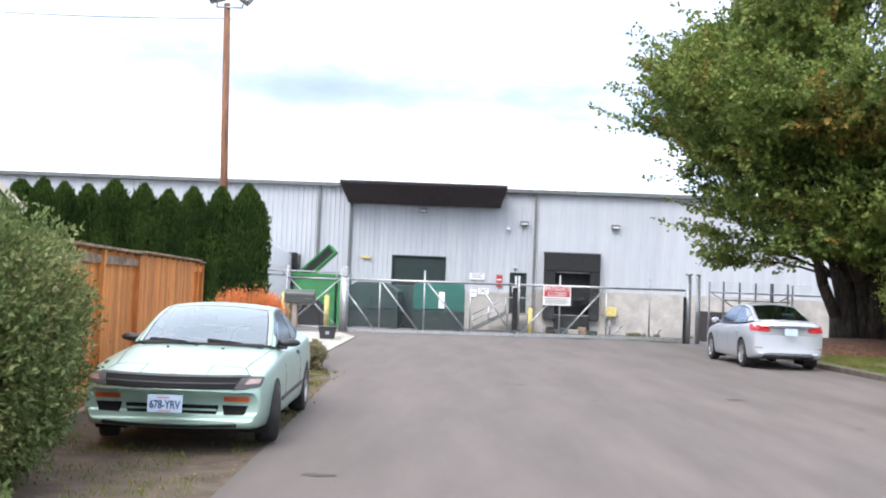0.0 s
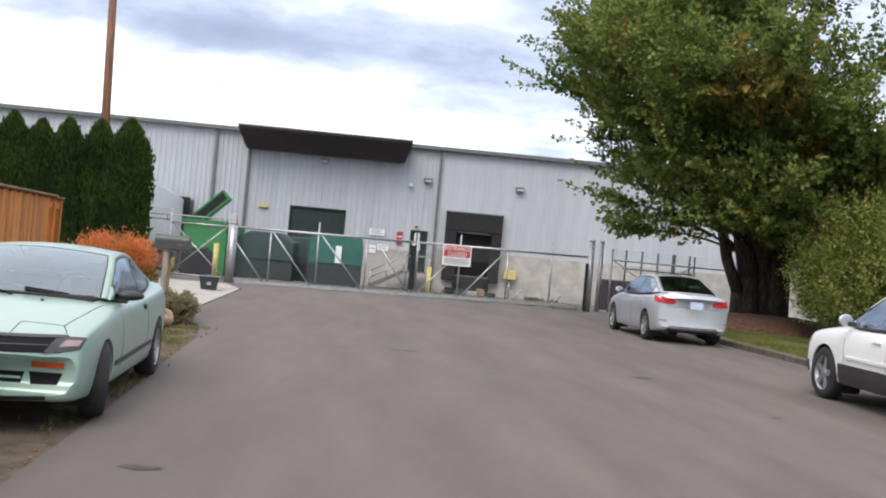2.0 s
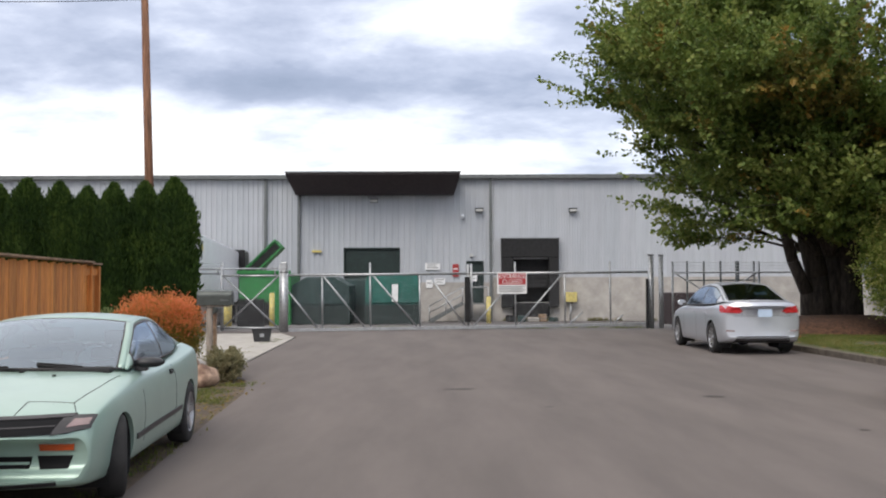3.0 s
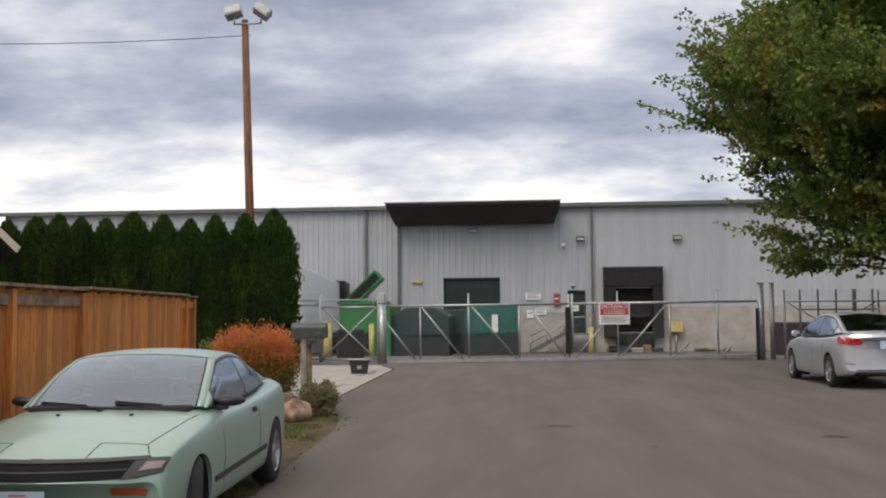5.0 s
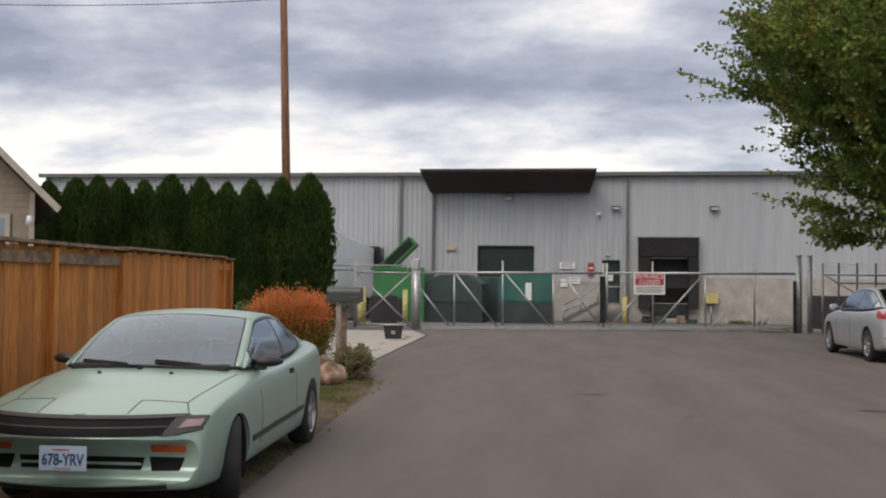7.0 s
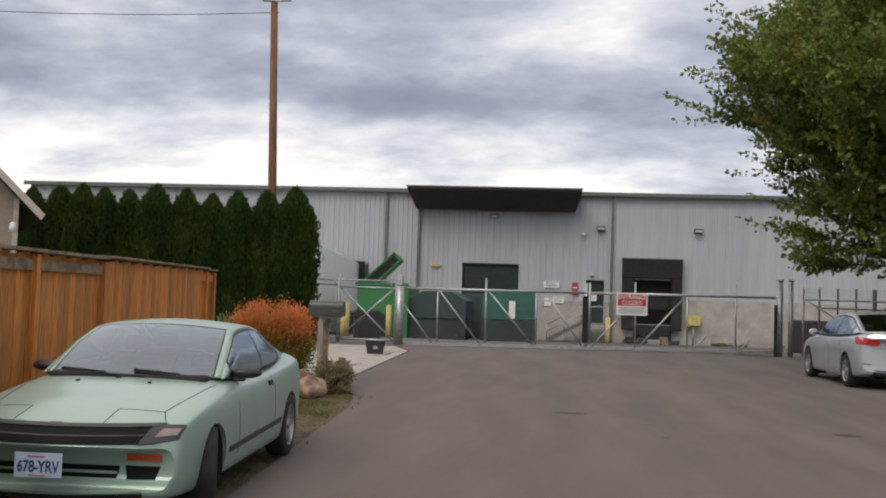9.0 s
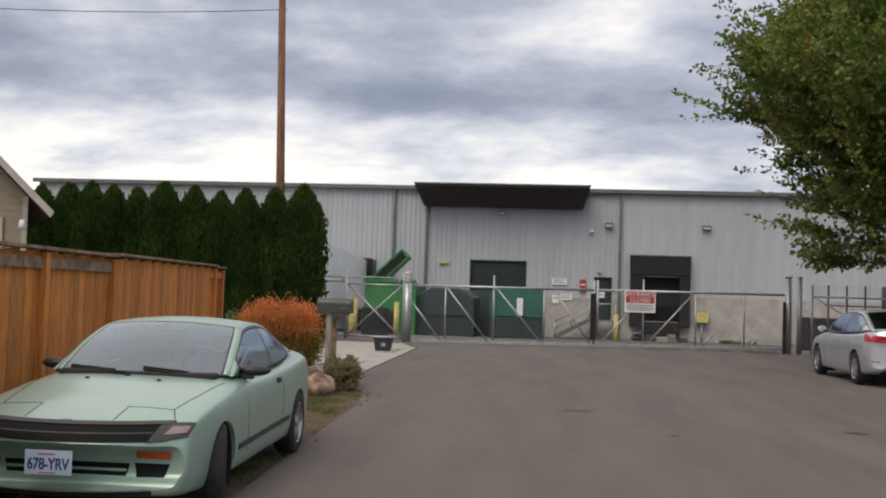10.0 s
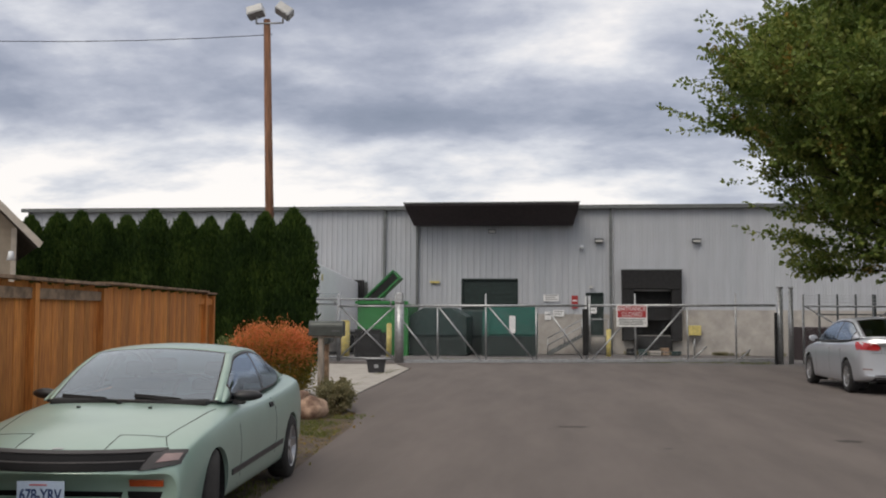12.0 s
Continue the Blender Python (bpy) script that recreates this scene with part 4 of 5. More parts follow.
        for i in range(nu + 1):
            rowv = []
            for j in range(nv + 1):
                p = (A.lerp(Bq, i / nu)).lerp(D.lerp(C, i / nu), j / nv)
                q = Vector((p.x, 0, p.y)) if axis in ("front", "rear") else (Vector((0, p.x, p.y)) if axis in ("right", "left") else Vector((p.x, p.y, 0)))
                hit = self.bvh.ray_cast(q + out * 5, -out)
                pt = hit[0] if hit[0] is not None else q + out * 0.5
                nrm = hit[1] if hit[0] is not None else out
                if nrm.dot(out) < 0:
                    nrm = -nrm
                if axis in ("front", "rear"):
                    end = abs(self.st[-1 if axis == "front" else 0][0]) - 0.40
                    pt = Vector((pt.x, out.y * max(out.y * pt.y, end), pt.z))
                rowv.append((pt + nrm * off, pt - nrm * depth))
            g.append(rowv)
        V = [[(bm.verts.new(g[i][j][0]), bm.verts.new(g[i][j][1])) for j in range(nv + 1)] for i in range(nu + 1)]
        for i in range(nu):
            for j in range(nv):
                bm.faces.new((V[i][j][0], V[i + 1][j][0], V[i + 1][j + 1][0], V[i][j + 1][0]))
        edge = [(i, 0) for i in range(nu + 1)] + [(nu, j) for j in range(1, nv + 1)] + [(i, nv) for i in range(nu - 1, -1, -1)] + [(0, j) for j in range(nv - 1, 0, -1)]
        for (a, b), (c, d) in zip(edge, edge[1:] + edge[:1]):
            bm.faces.new((V[a][b][0], V[a][b][1], V[c][d][1], V[c][d][0]))
        bmesh.ops.recalc_face_normals(bm, faces=bm.faces)
        ob = part(name, bm, material, parent or self.car, label, smooth=smooth)
        ob.data.set_sharp_from_angle(angle=radians(40))
        return ob

    def line(self, axis, pts, w=0.006, material="black"):
        for k, (a, b) in enumerate(zip(pts, pts[1:])):
            a, b = Vector(a), Vector(b)
            d = (b - a).normalized()
            n = Vector((-d.y, d.x)) * w / 2
            self.decal("panel_gap", axis, (a - n, b - n, b + n, a + n), material, 0.0015, 0.004, max(2, int((b - a).length / 0.08)), 1)

    def mirrors(self, x, y, z, material, size=(0.105, 0.07, 0.06)):
        for s in (-1, 1):
            bm = bmesh.new()
            bmesh.ops.create_uvsphere(bm, u_segments=18, v_segments=12, radius=1)
            for v in bm.verts:
                if v.co.y < -0.35:
                    v.co.y = -0.35 - (v.co.y + 0.35) * 0.0
                v.co = Vector((v.co.x * size[0], v.co.y * size[1] - s * 0.12 * v.co.x * 0.2, v.co.z * size[2]))
            bm.transform(pose(s * x, y, z))
            mi = part("side_mirror", bm, material, self.car, smooth=True)
            part("mirror_stalk", B(s * x - 0.12 if s > 0 else s * x + 0.02, s * x - 0.02 if s > 0 else s * x + 0.12, y - 0.04, y + 0.03, z - 0.07, z - 0.01), "cargray", mi, bevel=0.01)


def plate(c, y, z, word=None, tilt=0, back=False):
    m = pose(0, y, z, 0, 0, 180) if not back else pose(0, y, z)
    m = m @ pose(0, 0, 0, tilt)
    bm = B(-0.152, 0.152, -0.003, 0.003, -0.076, 0.076)
    bm.transform(m)
    p = part("license_plate", bm, "plate", c.car, "white license plate with blue characters" if word else "pale license plate", bevel=0.001)
    if word:
        text_mesh("plate_number", word, 0.1, m @ pose(0, -0.004, -0.012, 90), "plateblue", p, 0.001, width=0.27, bold=0.0025)
        bm = B(-0.07, 0.04, -0.005, -0.003, 0.048, 0.058)
        bm.transform(m)
        part("state_name_bar", bm, "platered", p)
        bm = B(-0.06, 0.05, -0.0045, -0.003, -0.068, -0.06)
        bm.transform(m)
        part("lower_bar", bm, "platered", p)
    return p


# the pale green coupe; stations: y, half width, top, shoulder, bottom, bow, -
st = [(-2.20, 0.70, 0.80, 0.72, 0.36, -0.22, 0), (-2.16, 0.76, 0.90, 0.80, 0.30, -0.20, 0), (-2.05, 0.80, 0.96, 0.84, 0.25, -0.16, 0), (-1.75, 0.835, 0.955, 0.85, 0.22, -0.05, 0), (-1.26, 0.85, 0.93, 0.83, 0.2, 0, 0), (-0.6, 0.848, 0.90, 0.80, 0.19, 0, 0), (0.0, 0.845, 0.89, 0.78, 0.19, 0, 0), (0.6, 0.845, 0.895, 0.77, 0.19, 0, 0), (0.95, 0.845, 0.87, 0.755, 0.19, 0.02, 0), (1.26, 0.845, 0.825, 0.735, 0.19, 0.05, 0), (1.6, 0.84, 0.775, 0.70, 0.19, 0.10, 0), (1.9, 0.825, 0.715, 0.655, 0.20, 0.16, 0), (2.05, 0.81, 0.675, 0.62, 0.21, 0.20, 0), (2.12, 0.80, 0.64, 0.58, 0.22, 0.22, 0), (2.17, 0.79, 0.60, 0.55, 0.24, 0.235, 0), (2.19, 0.775, 0.565, 0.52, 0.27, 0.24, 0)]
belt = [(0.705, 0.66, 0.885), (0.735, 0.40, 0.875), (0.742, 0.0, 0.875), (0.745, -0.45, 0.885), (0.74, -0.88, 0.90), (0.71, -1.22, 0.93), (0.66, -1.60, 0.955)]
roof = [(0.70, 0.68, 0.89), (0.635, 0.24, 1.13), (0.575, -0.08, 1.240), (0.56, -0.46, 1.262), (0.56, -0.84, 1.225), (0.595, -1.22, 1.10), (0.64, -1.62, 0.955)]
Car.header = 0.24
c = Car("coupe_car", pose(-2.655, 7.26, 0, 0, 0, 183.2) @ Matrix.Diagonal((0.94, 0.94, 0.94, 1)), "pale metallic green two-door coupe parked on the dirt verge", st, belt, roof, 2.525, 0.300, "celica", 5, [0.13, 0.10, 0.05, 0, -0.04, -0.10, -0.14], track=0.755, crown=0.03, steer=16, arch=0.018)
coupe = c
c.decal("grille", "front", ((-0.66, 0.572), (0.66, 0.572), (0.68, 0.668), (-0.68, 0.668)), "grilleblack", 0.010, 0.04, 24, 4, "black grille strip with gray bars")
c.decal("grille_lip", "front", ((-0.66, 0.660), (0.66, 0.660), (0.68, 0.677), (-0.68, 0.677)), "cargray", 0.016, 0.03, 24, 2)
for z in (0.618,):
    c.decal("grille_bar", "front", ((-0.58, z - 0.0035), (0.58, z - 0.0035), (0.58, z + 0.0035), (-0.58, z + 0.0035)), "cargray", 0.012, 0.01, 20, 1)
for s in (-1, 1):
    c.decal("headlight_housing", "front", ((s * 0.56, 0.565), (s * 0.775, 0.59), (s * 0.79, 0.665), (s * 0.62, 0.672)), "cargray", 0.014, 0.04, 10, 4)
    c.decal("corner_lamp", "front", ((s * 0.645, 0.602), (s * 0.762, 0.612), (s * 0.772, 0.645), (s * 0.68, 0.648)), "clearlens", 0.018, 0.02, 8, 3, "pinkish clear corner lamp lens")
    c.decal("turn_signal", "front", ((s * 0.47, 0.455), (s * 0.69, 0.457), (s * 0.695, 0.498), (s * 0.465, 0.498)), "amber", 0.015, 0.02, 8, 3, "amber turn signal lens")
    c.decal("fog_recess", "front", ((s * 0.47, 0.33), (s * 0.655, 0.335), (s * 0.685, 0.42), (s * 0.45, 0.42)), "grilleblack", 0.002, 0.03, 8, 3)
    c.line("top", [(s * 0.30, 1.96), (s * 0.30, 1.70), (s * 0.60, 1.66), (s * 0.655, 1.80)], 0.007)
    c.line("top", [(s * 0.60, 1.66), (s * 0.66, 1.2), (s * 0.70, 0.82)], 0.007)
    side = "right" if s > 0 else "left"
    c.decal("side_molding", side, ((-0.86, 0.375), (0.86, 0.355), (0.86, 0.398), (-0.86, 0.418)), "cargray", 0.010, 0.02, 18, 2, "dark gray lower side strip")
    c.line(side, [(0.62, 0.24), (0.60, 0.5), (0.62, 0.80)], 0.007)
    c.line(side, [(-0.52, 0.24), (-0.60, 0.45), (-0.60, 0.72), (-0.52, 0.82)], 0.007)
    c.decal("door_handle", side, ((-0.50, 0.745), (-0.40, 0.745), (-0.40, 0.785), (-0.50, 0.785)), "black", 0.012, 0.02, 4, 2, "black recessed door handle")
    c.decal("tail_light", "rear", ((s * 0.35, 0.66), (s * 0.68, 0.66), (s * 0.68, 0.78), (s * 0.35, 0.78)), "redlens", 0.008, 0.02, 8, 3)
c.decal("lower_intake", "front", ((-0.40, 0.335), (0.40, 0.335), (0.42, 0.415), (-0.42, 0.415)), "grilleblack", 0.002, 0.03, 16, 3)
c.decal("bumper_bar", "front", ((-0.40, 0.362), (0.40, 0.362), (0.40, 0.38), (-0.40, 0.38)), "celica", 0.016, 0.01, 16, 2)
c.decal("lower_valance", "front", ((-0.6, 0.235), (0.6, 0.235), (0.6, 0.262), (-0.6, 0.262)), "black", 0.004, 0.02, 14, 2)
c.decal("badge", "top", ((-0.035, 1.985), (0.035, 1.985), (0.035, 2.005), (-0.035, 2.005)), "alloy", 0.004, 0.004, 3, 2)
c.mirrors(0.835, 0.40, 0.915, "blackpl", (0.115, 0.06, 0.043))
plate(c, 2.225, 0.447, "678-YRV", tilt=0)
for x, L in ((-0.05, 0.55), (0.55, 0.5)):
    bm = bmesh.new()
    pa, pb = c.cap(0.0, -x / 0.75) + Vector((0, 0.03, -0.005)), c.cap(0.07, max(-0.95, min(0.9, -(x - L) / 0.75))) + Vector((0, 0.02, 0.006))
    tube(bm, pa, pb, 0.011, 0.007, n=6)
    tube(bm, pa + Vector((0, 0.02, -0.03)), pa, 0.02, n=8)
    part("wiper", bm, "black", c.car)
    bm = bmesh.new()
    mid_ = pa.lerp(pb, 0.45)
    d_ = (pb - pa) * 0.5
    tube(bm, mid_ - d_ * 0.4 + Vector((0, -0.02, 0.012)), mid_ + d_ * 1.1 + Vector((0, -0.02, 0.012)), 0.009, n=5)
    part("wiper_blade", bm, "black", c.car)
for x in (-0.25, 0.3):
    p_ = c.bvh.ray_cast(Vector((x, 1.0, 3)), Vector((0, 0, -1)))[0]
    part("washer_nozzle", B(p_.x - 0.012, p_.x + 0.012, p_.y - 0.01, p_.y + 0.01, p_.z, p_.z + 0.012), "black", c.car)

# the silver sedan
st = [(-2.27, 0.76, 0.98, 0.84, 0.36, -0.16, 0), (-2.22, 0.82, 1.055, 0.90, 0.30, -0.16, 0), (-2.05, 0.855, 1.075, 0.92, 0.25, -0.13, 0), (-1.7, 0.872, 1.06, 0.93, 0.22, -0.05, 0), (-1.33, 0.877, 1.03, 0.92, 0.2, 0, 0), (-0.6, 0.877, 0.98, 0.90, 0.19, 0, 0), (0.6, 0.877, 0.97, 0.87, 0.19, 0, 0), (1.0, 0.875, 0.965, 0.85, 0.19, 0.03, 0), (1.34, 0.872, 0.92, 0.82, 0.19, 0.06, 0), (1.8, 0.86, 0.83, 0.76, 0.2, 0.15, 0), (2.1, 0.83, 0.74, 0.66, 0.21, 0.24, 0), (2.25, 0.79, 0.60, 0.54, 0.25, 0.30, 0)]
belt = [(0.74, 0.95, 0.95), (0.80, 0.6, 0.945), (0.815, 0.1, 0.95), (0.82, -0.5, 0.965), (0.81, -1.0, 0.985), (0.79, -1.4, 1.01), (0.72, -1.78, 1.06)]
roof = [(0.735, 0.97, 0.955), (0.66, 0.45, 1.24), (0.58, -0.02, 1.385), (0.565, -0.45, 1.41), (0.565, -0.9, 1.375), (0.62, -1.35, 1.22), (0.69, -1.80, 1.06)]
Car.header = 0.12
c = Car("sedan_car", pose(6.79, 20.96, 0, 0, 0, 2.0) @ Matrix.Diagonal((0.93, 0.94, 1.0, 1)), "silver four-door sedan parked beside the kerb", st, belt, roof, 2.67, 0.315, "silver", 5, [0.28, 0.18, 0.08, 0, -0.05, -0.12, -0.16], track=0.77, crown=0.035)
for s in (-1, 1):
    c.decal("tail_light", "rear", ((s * 0.42, 0.86), (s * 0.84, 0.835), (s * 0.84, 0.985), (s * 0.50, 0.945)), "redlens", 0.012, 0.03, 8, 3, "red wraparound tail light")
    c.decal("reflector", "rear", ((s * 0.60, 0.46), (s * 0.78, 0.47), (s * 0.78, 0.50), (s * 0.60, 0.49)), "clearlens", 0.006, 0.01, 5, 2)
    side = "right" if s > 0 else "left"
    c.decal("tail_light", side, ((-2.16, 0.83), (-1.93, 0.86), (-1.99, 0.90), (-2.16, 0.905)), "redlens", 0.008, 0.02, 5, 3, "red wraparound tail light")
    c.line(side, [(0.75, 0.24), (0.72, 0.5), (0.78, 0.86)])
    c.line(side, [(-0.25, 0.24), (-0.22, 0.9)])
    c.line(side, [(-1.05, 0.55), (-0.95, 0.75), (-1.0, 0.93)])
    for y in (-0.1, -0.9):
        c.decal("door_handle", side, ((y - 0.09, 0.80), (y + 0.09, 0.80), (y + 0.09, 0.825), (y - 0.09, 0.825)), "silver", 0.03, 0.0, 5, 1, "silver door handle")
    c.decal("headlight", "front", ((s * 0.45, 0.60), (s * 0.72, 0.62), (s * 0.74, 0.70), (s * 0.42, 0.68)), "lampglass", 0.008, 0.02, 6, 3)
c.decal("plate_recess", "rear", ((-0.36, 0.77), (0.36, 0.77), (0.40, 0.90), (-0.40, 0.90)), "silver", 0.001, 0.01, 8, 3)
c.decal("chrome_strip", "rear", ((-0.42, 0.905), (0.42, 0.905), (0.42, 0.925), (-0.42, 0.925)), "alloy", 0.012, 0.01, 8, 1, "chrome trunk strip")
c.decal("lower_bumper", "rear", ((-0.62, 0.25), (0.62, 0.25), (0.56, 0.37), (-0.56, 0.37)), "black", 0.006, 0.02, 12, 3, "dark gray lower bumper")
c.line("rear", [(-0.62, 0.775), (0.62, 0.775)])
c.line("rear", [(-0.46, 0.96), (-0.44, 0.84), (-0.42, 0.78)])
c.line("rear", [(0.46, 0.96), (0.44, 0.84), (0.42, 0.78)])
c.mirrors(0.96, 0.62, 1.0, "silver", (0.105, 0.07, 0.066))
plate(c, -2.285, 0.835, back=True)
part("window_sticker", B(0.12, 0.40, -1.33, -1.31, 1.19, 1.24), "plate", c.car)

# the white crossover
st = [(-2.35, 0.78, 1.0, 0.9, 0.45, -0.15, 0), (-2.2, 0.87, 1.12, 1.0, 0.34, -0.12, 0), (-1.7, 0.905, 1.10, 1.0, 0.27, -0.04, 0), (-0.6, 0.91, 1.04, 0.96, 0.25, 0, 0), (0.6, 0.91, 1.02, 0.93, 0.25, 0, 0), (1.1, 0.905, 1.03, 0.92, 0.25, 0.03, 0), (1.5, 0.90, 0.99, 0.89, 0.26, 0.08, 0), (1.95, 0.89, 0.93, 0.83, 0.27, 0.18, 0), (2.2, 0.86, 0.86, 0.74, 0.28, 0.27, 0), (2.33, 0.82, 0.72, 0.64, 0.32, 0.32, 0)]
belt = [(0.75, 1.0, 1.01), (0.81, 0.65, 1.0), (0.83, 0.1, 1.01), (0.835, -0.6, 1.03), (0.83, -1.2, 1.05), (0.81, -1.7, 1.07), (0.76, -2.12, 1.10)]
roof = [(0.745, 1.02, 1.015), (0.68, 0.55, 1.33), (0.61, 0.1, 1.53), (0.60, -0.6, 1.57), (0.60, -1.4, 1.55), (0.64, -1.8, 1.35), (0.72, -2.14, 1.10)]
c = Car("crossover_car", pose(7.03, 9.98, 0, 0, 0, 0.5) @ Matrix.Scale(0.98, 4), "white crossover with dark gray lower cladding parked at the kerb", st, belt, roof, 2.74, 0.345, "carwhite", 5, [0.3, 0.18, 0.08, 0, -0.04, -0.08, -0.12], track=0.80, crown=0.04, arch=0.045)
for s in (-1, 1):
    side = "right" if s > 0 else "left"
    c.decal("cladding", side, ((-0.93, 0.27), (0.93, 0.27), (0.93, 0.52), (-0.93, 0.52)), "cargray", 0.014, 0.02, 18, 3, "dark gray lower cladding")
    c.decal("door_strip", side, ((-0.9, 0.60), (0.72, 0.60), (0.72, 0.635), (-0.9, 0.635)), "carwhite", 0.022, 0.01, 14, 1)
    c.decal("fender_cladding", side, ((1.83, 0.33), (2.12, 0.36), (2.12, 0.50), (1.83, 0.47)), "cargray", 0.012, 0.02, 4, 2)
    c.line(side, [(0.82, 0.3), (0.80, 0.6), (0.84, 0.93)])
    c.line(side, [(-0.25, 0.3), (-0.22, 1.0)])
    for y in (0.0, -0.95):
        c.decal("door_handle", side, ((y - 0.1, 0.86), (y + 0.1, 0.86), (y + 0.1, 0.89), (y - 0.1, 0.89)), "carwhite", 0.035, 0.0, 5, 1, "white door handle")
    c.decal("headlight", side, ((1.80, 0.74), (2.05, 0.70), (2.08, 0.80), (1.80, 0.86)), "lampglass", 0.006, 0.02, 5, 3)
    for y0, y1 in ((-1.7, 0.2),):
        part("roof_rail", T(((s * 0.56, y0, 1.60), (s * 0.56, y1, 1.60)), r=0.02), "cargray", c.car)
c.mirrors(0.98, 0.68, 1.09, "silver", (0.105, 0.07, 0.08))


# ---- plants ----
def leaves(name, P, D, size, material, parent, rng, wide=0.55, droop=0.0, up=0.7):
    """Many small folded leaves at the points P, pointing along D."""
    n = len(P)
    D = D / np.maximum(np.linalg.norm(D, axis=1, keepdims=True), 1e-6)
    N = rng.normal(size=(n, 3)) * 0.8
    N[:, 2] += up
    S = np.cross(D, N)
    S /= np.maximum(np.linalg.norm(S, axis=1, keepdims=True), 1e-6)
    U = np.cross(S, D)
    L = (size * rng.uniform(0.6, 1.3, n))[:, None]
    Wd = L * wide * 0.5
    tip = P + D * L
    midp = P + D * L * 0.45
    a, b = midp + S * Wd + U * L * 0.12, midp - S * Wd + U * L * 0.12
    V = np.stack([P, a, tip, b], 1).reshape(-1, 3)
    i = np.arange(n)[:, None] * 4
    F = np.concatenate([i + [0, 1, 2], i + [0, 2, 3]], 0)
    me = bpy.data.meshes.new(name)
    me.from_pydata(V.tolist(), [], F.tolist())
    me.materials.append(M[material])
    ob = new(name, me)
    ob.parent = parent
    return ob


def crown_R(z):
    return np.interp(z, [1.6, 2.2, 3.5, 5.3, 6.7, 7.5, 8.4, 10.0, 11.5, 13.0, 15.2], [2.3, 3.4, 4.3, 5.1, 6.15, 5.95, 4.3, 3.2, 2.7, 1.9, 0.4])


def big_tree(x, y, rng):
    t = thing("maple_tree", pose(x, y, 0), "large broadleaf tree with dense dark green and some yellowing leaves", "tree")
    bm = bmesh.new()
    for (x0, x1, y1, r0, r1, h) in ((-0.28, -1.2, 0.2, 0.33, 0.13, 9.5), (0.42, 0.9, -0.2, 0.36, 0.13, 11.0), (0.08, -0.1, 0.5, 0.28, 0.1, 13.5), (-0.5, -2.4, -0.8, 0.2, 0.08, 6.5)):
        q = [Vector((x0 + (x1 - x0) * k / 7 + 0.1 * math.sin(k * 2.1 + x0), y1 * k / 7, 0.25 + (h - 0.25) * k / 7)) for k in range(8)]
        for k in range(7):
            ra, rb = r0 + (r1 - r0) * k / 7, r0 + (r1 - r0) * (k + 1) / 7
            if k == 0:
                ra *= 1.35
            tube(bm, q[k], q[k + 1], ra, rb, n=10)
    P, D, PY, DY = [], [], [], []
    for k in range(300):
        z = 2.0 + 12.6 * ((k * 0.618) % 1.0)
        a = k * 2.39996 + rng.uniform(-0.25, 0.25)
        if rng.random() < 0.38:
            a = rng.uniform(math.pi * 0.8, math.pi * 1.6)
        R = crown_R(z) * (rng.uniform(0.85, 1.12) if k % 5 else rng.uniform(0.45, 0.75))
        end = np.array([R * math.cos(a), R * math.sin(a), z + 0.2])
        zs = max(2.2, z - 0.25 * R - rng.uniform(0.3, 1.5))
        start = np.array([0.12 * end[0], 0.12 * end[1], zs])
        ctrl = (start + end) / 2 + np.array([0, 0, 0.5])
        pts = [(1 - u) ** 2 * start + 2 * u * (1 - u) * ctrl + u * u * end for u in np.linspace(0, 1, 7)]
        r0 = 0.022 + 0.007 * R
        for i in range(6):
            tube(bm, pts[i], pts[i + 1], r0 * (1 - i / 6.5), r0 * (1 - (i + 1) / 6.5), n=5, caps=False)
        m = int(10 + 3.2 * R)
        for q in range(m):
            u = 1 - 0.62 * rng.random() ** 1.3 if q else 1.0
            base = (1 - u) ** 2 * start + 2 * u * (1 - u) * ctrl + u * u * end
            out = (end - start) / np.linalg.norm(end - start)
            spread = rng.normal(size=3) * np.array([0.62, 0.62, 0.34])
            d = out * 0.85 + spread + np.array([0, 0, 0.12])
            d /= np.linalg.norm(d)
            Ls = rng.uniform(0.7, 1.65) * (1.6 if q == 0 else 1)
            nl = 46
            v = rng.random(nl)
            pp = base + d * (v * Ls)[:, None] + np.array([0, 0, 1]) * ((0.16 * v * v - 0.14 * v) * Ls)[:, None] + rng.normal(size=(nl, 3)) * np.array([0.10, 0.10, 0.065]) * (1.25 - v * 0.75)[:, None]
            dd = d * 0.7 + rng.normal(size=(nl, 3)) * 0.6 + np.array([0, 0, -0.15])
            tgt = (PY, DY) if (rng.random() < 0.04 or (np.linalg.norm(base - np.array([-2.3, -5.0, 5.4])) < 1.3 and rng.random() < 0.7)) else (P, D)
            tgt[0].append(pp)
            tgt[1].append(dd)
            if q % 4 == 0:
                tube(bm, base, base + d * Ls * 0.8, 0.012, 0.006, n=3, caps=False)
    part("trunk", bm, "bark", t, "dark rough bark trunk with limbs")
    leaves("crown", np.concatenate(P), np.concatenate(D), 0.14, "leaf", t, rng, 0.68)
    leaves("yellow_leaves", np.concatenate(PY), np.concatenate(DY), 0.135, "leafyellow", t, rng, 0.75)
    return t


rng = np.random.default_rng(5)
maple = big_tree(11.3, 26.8, rng)
copy_thing(maple, pose(17.6, 30.5, 0, 0, 0, 140))


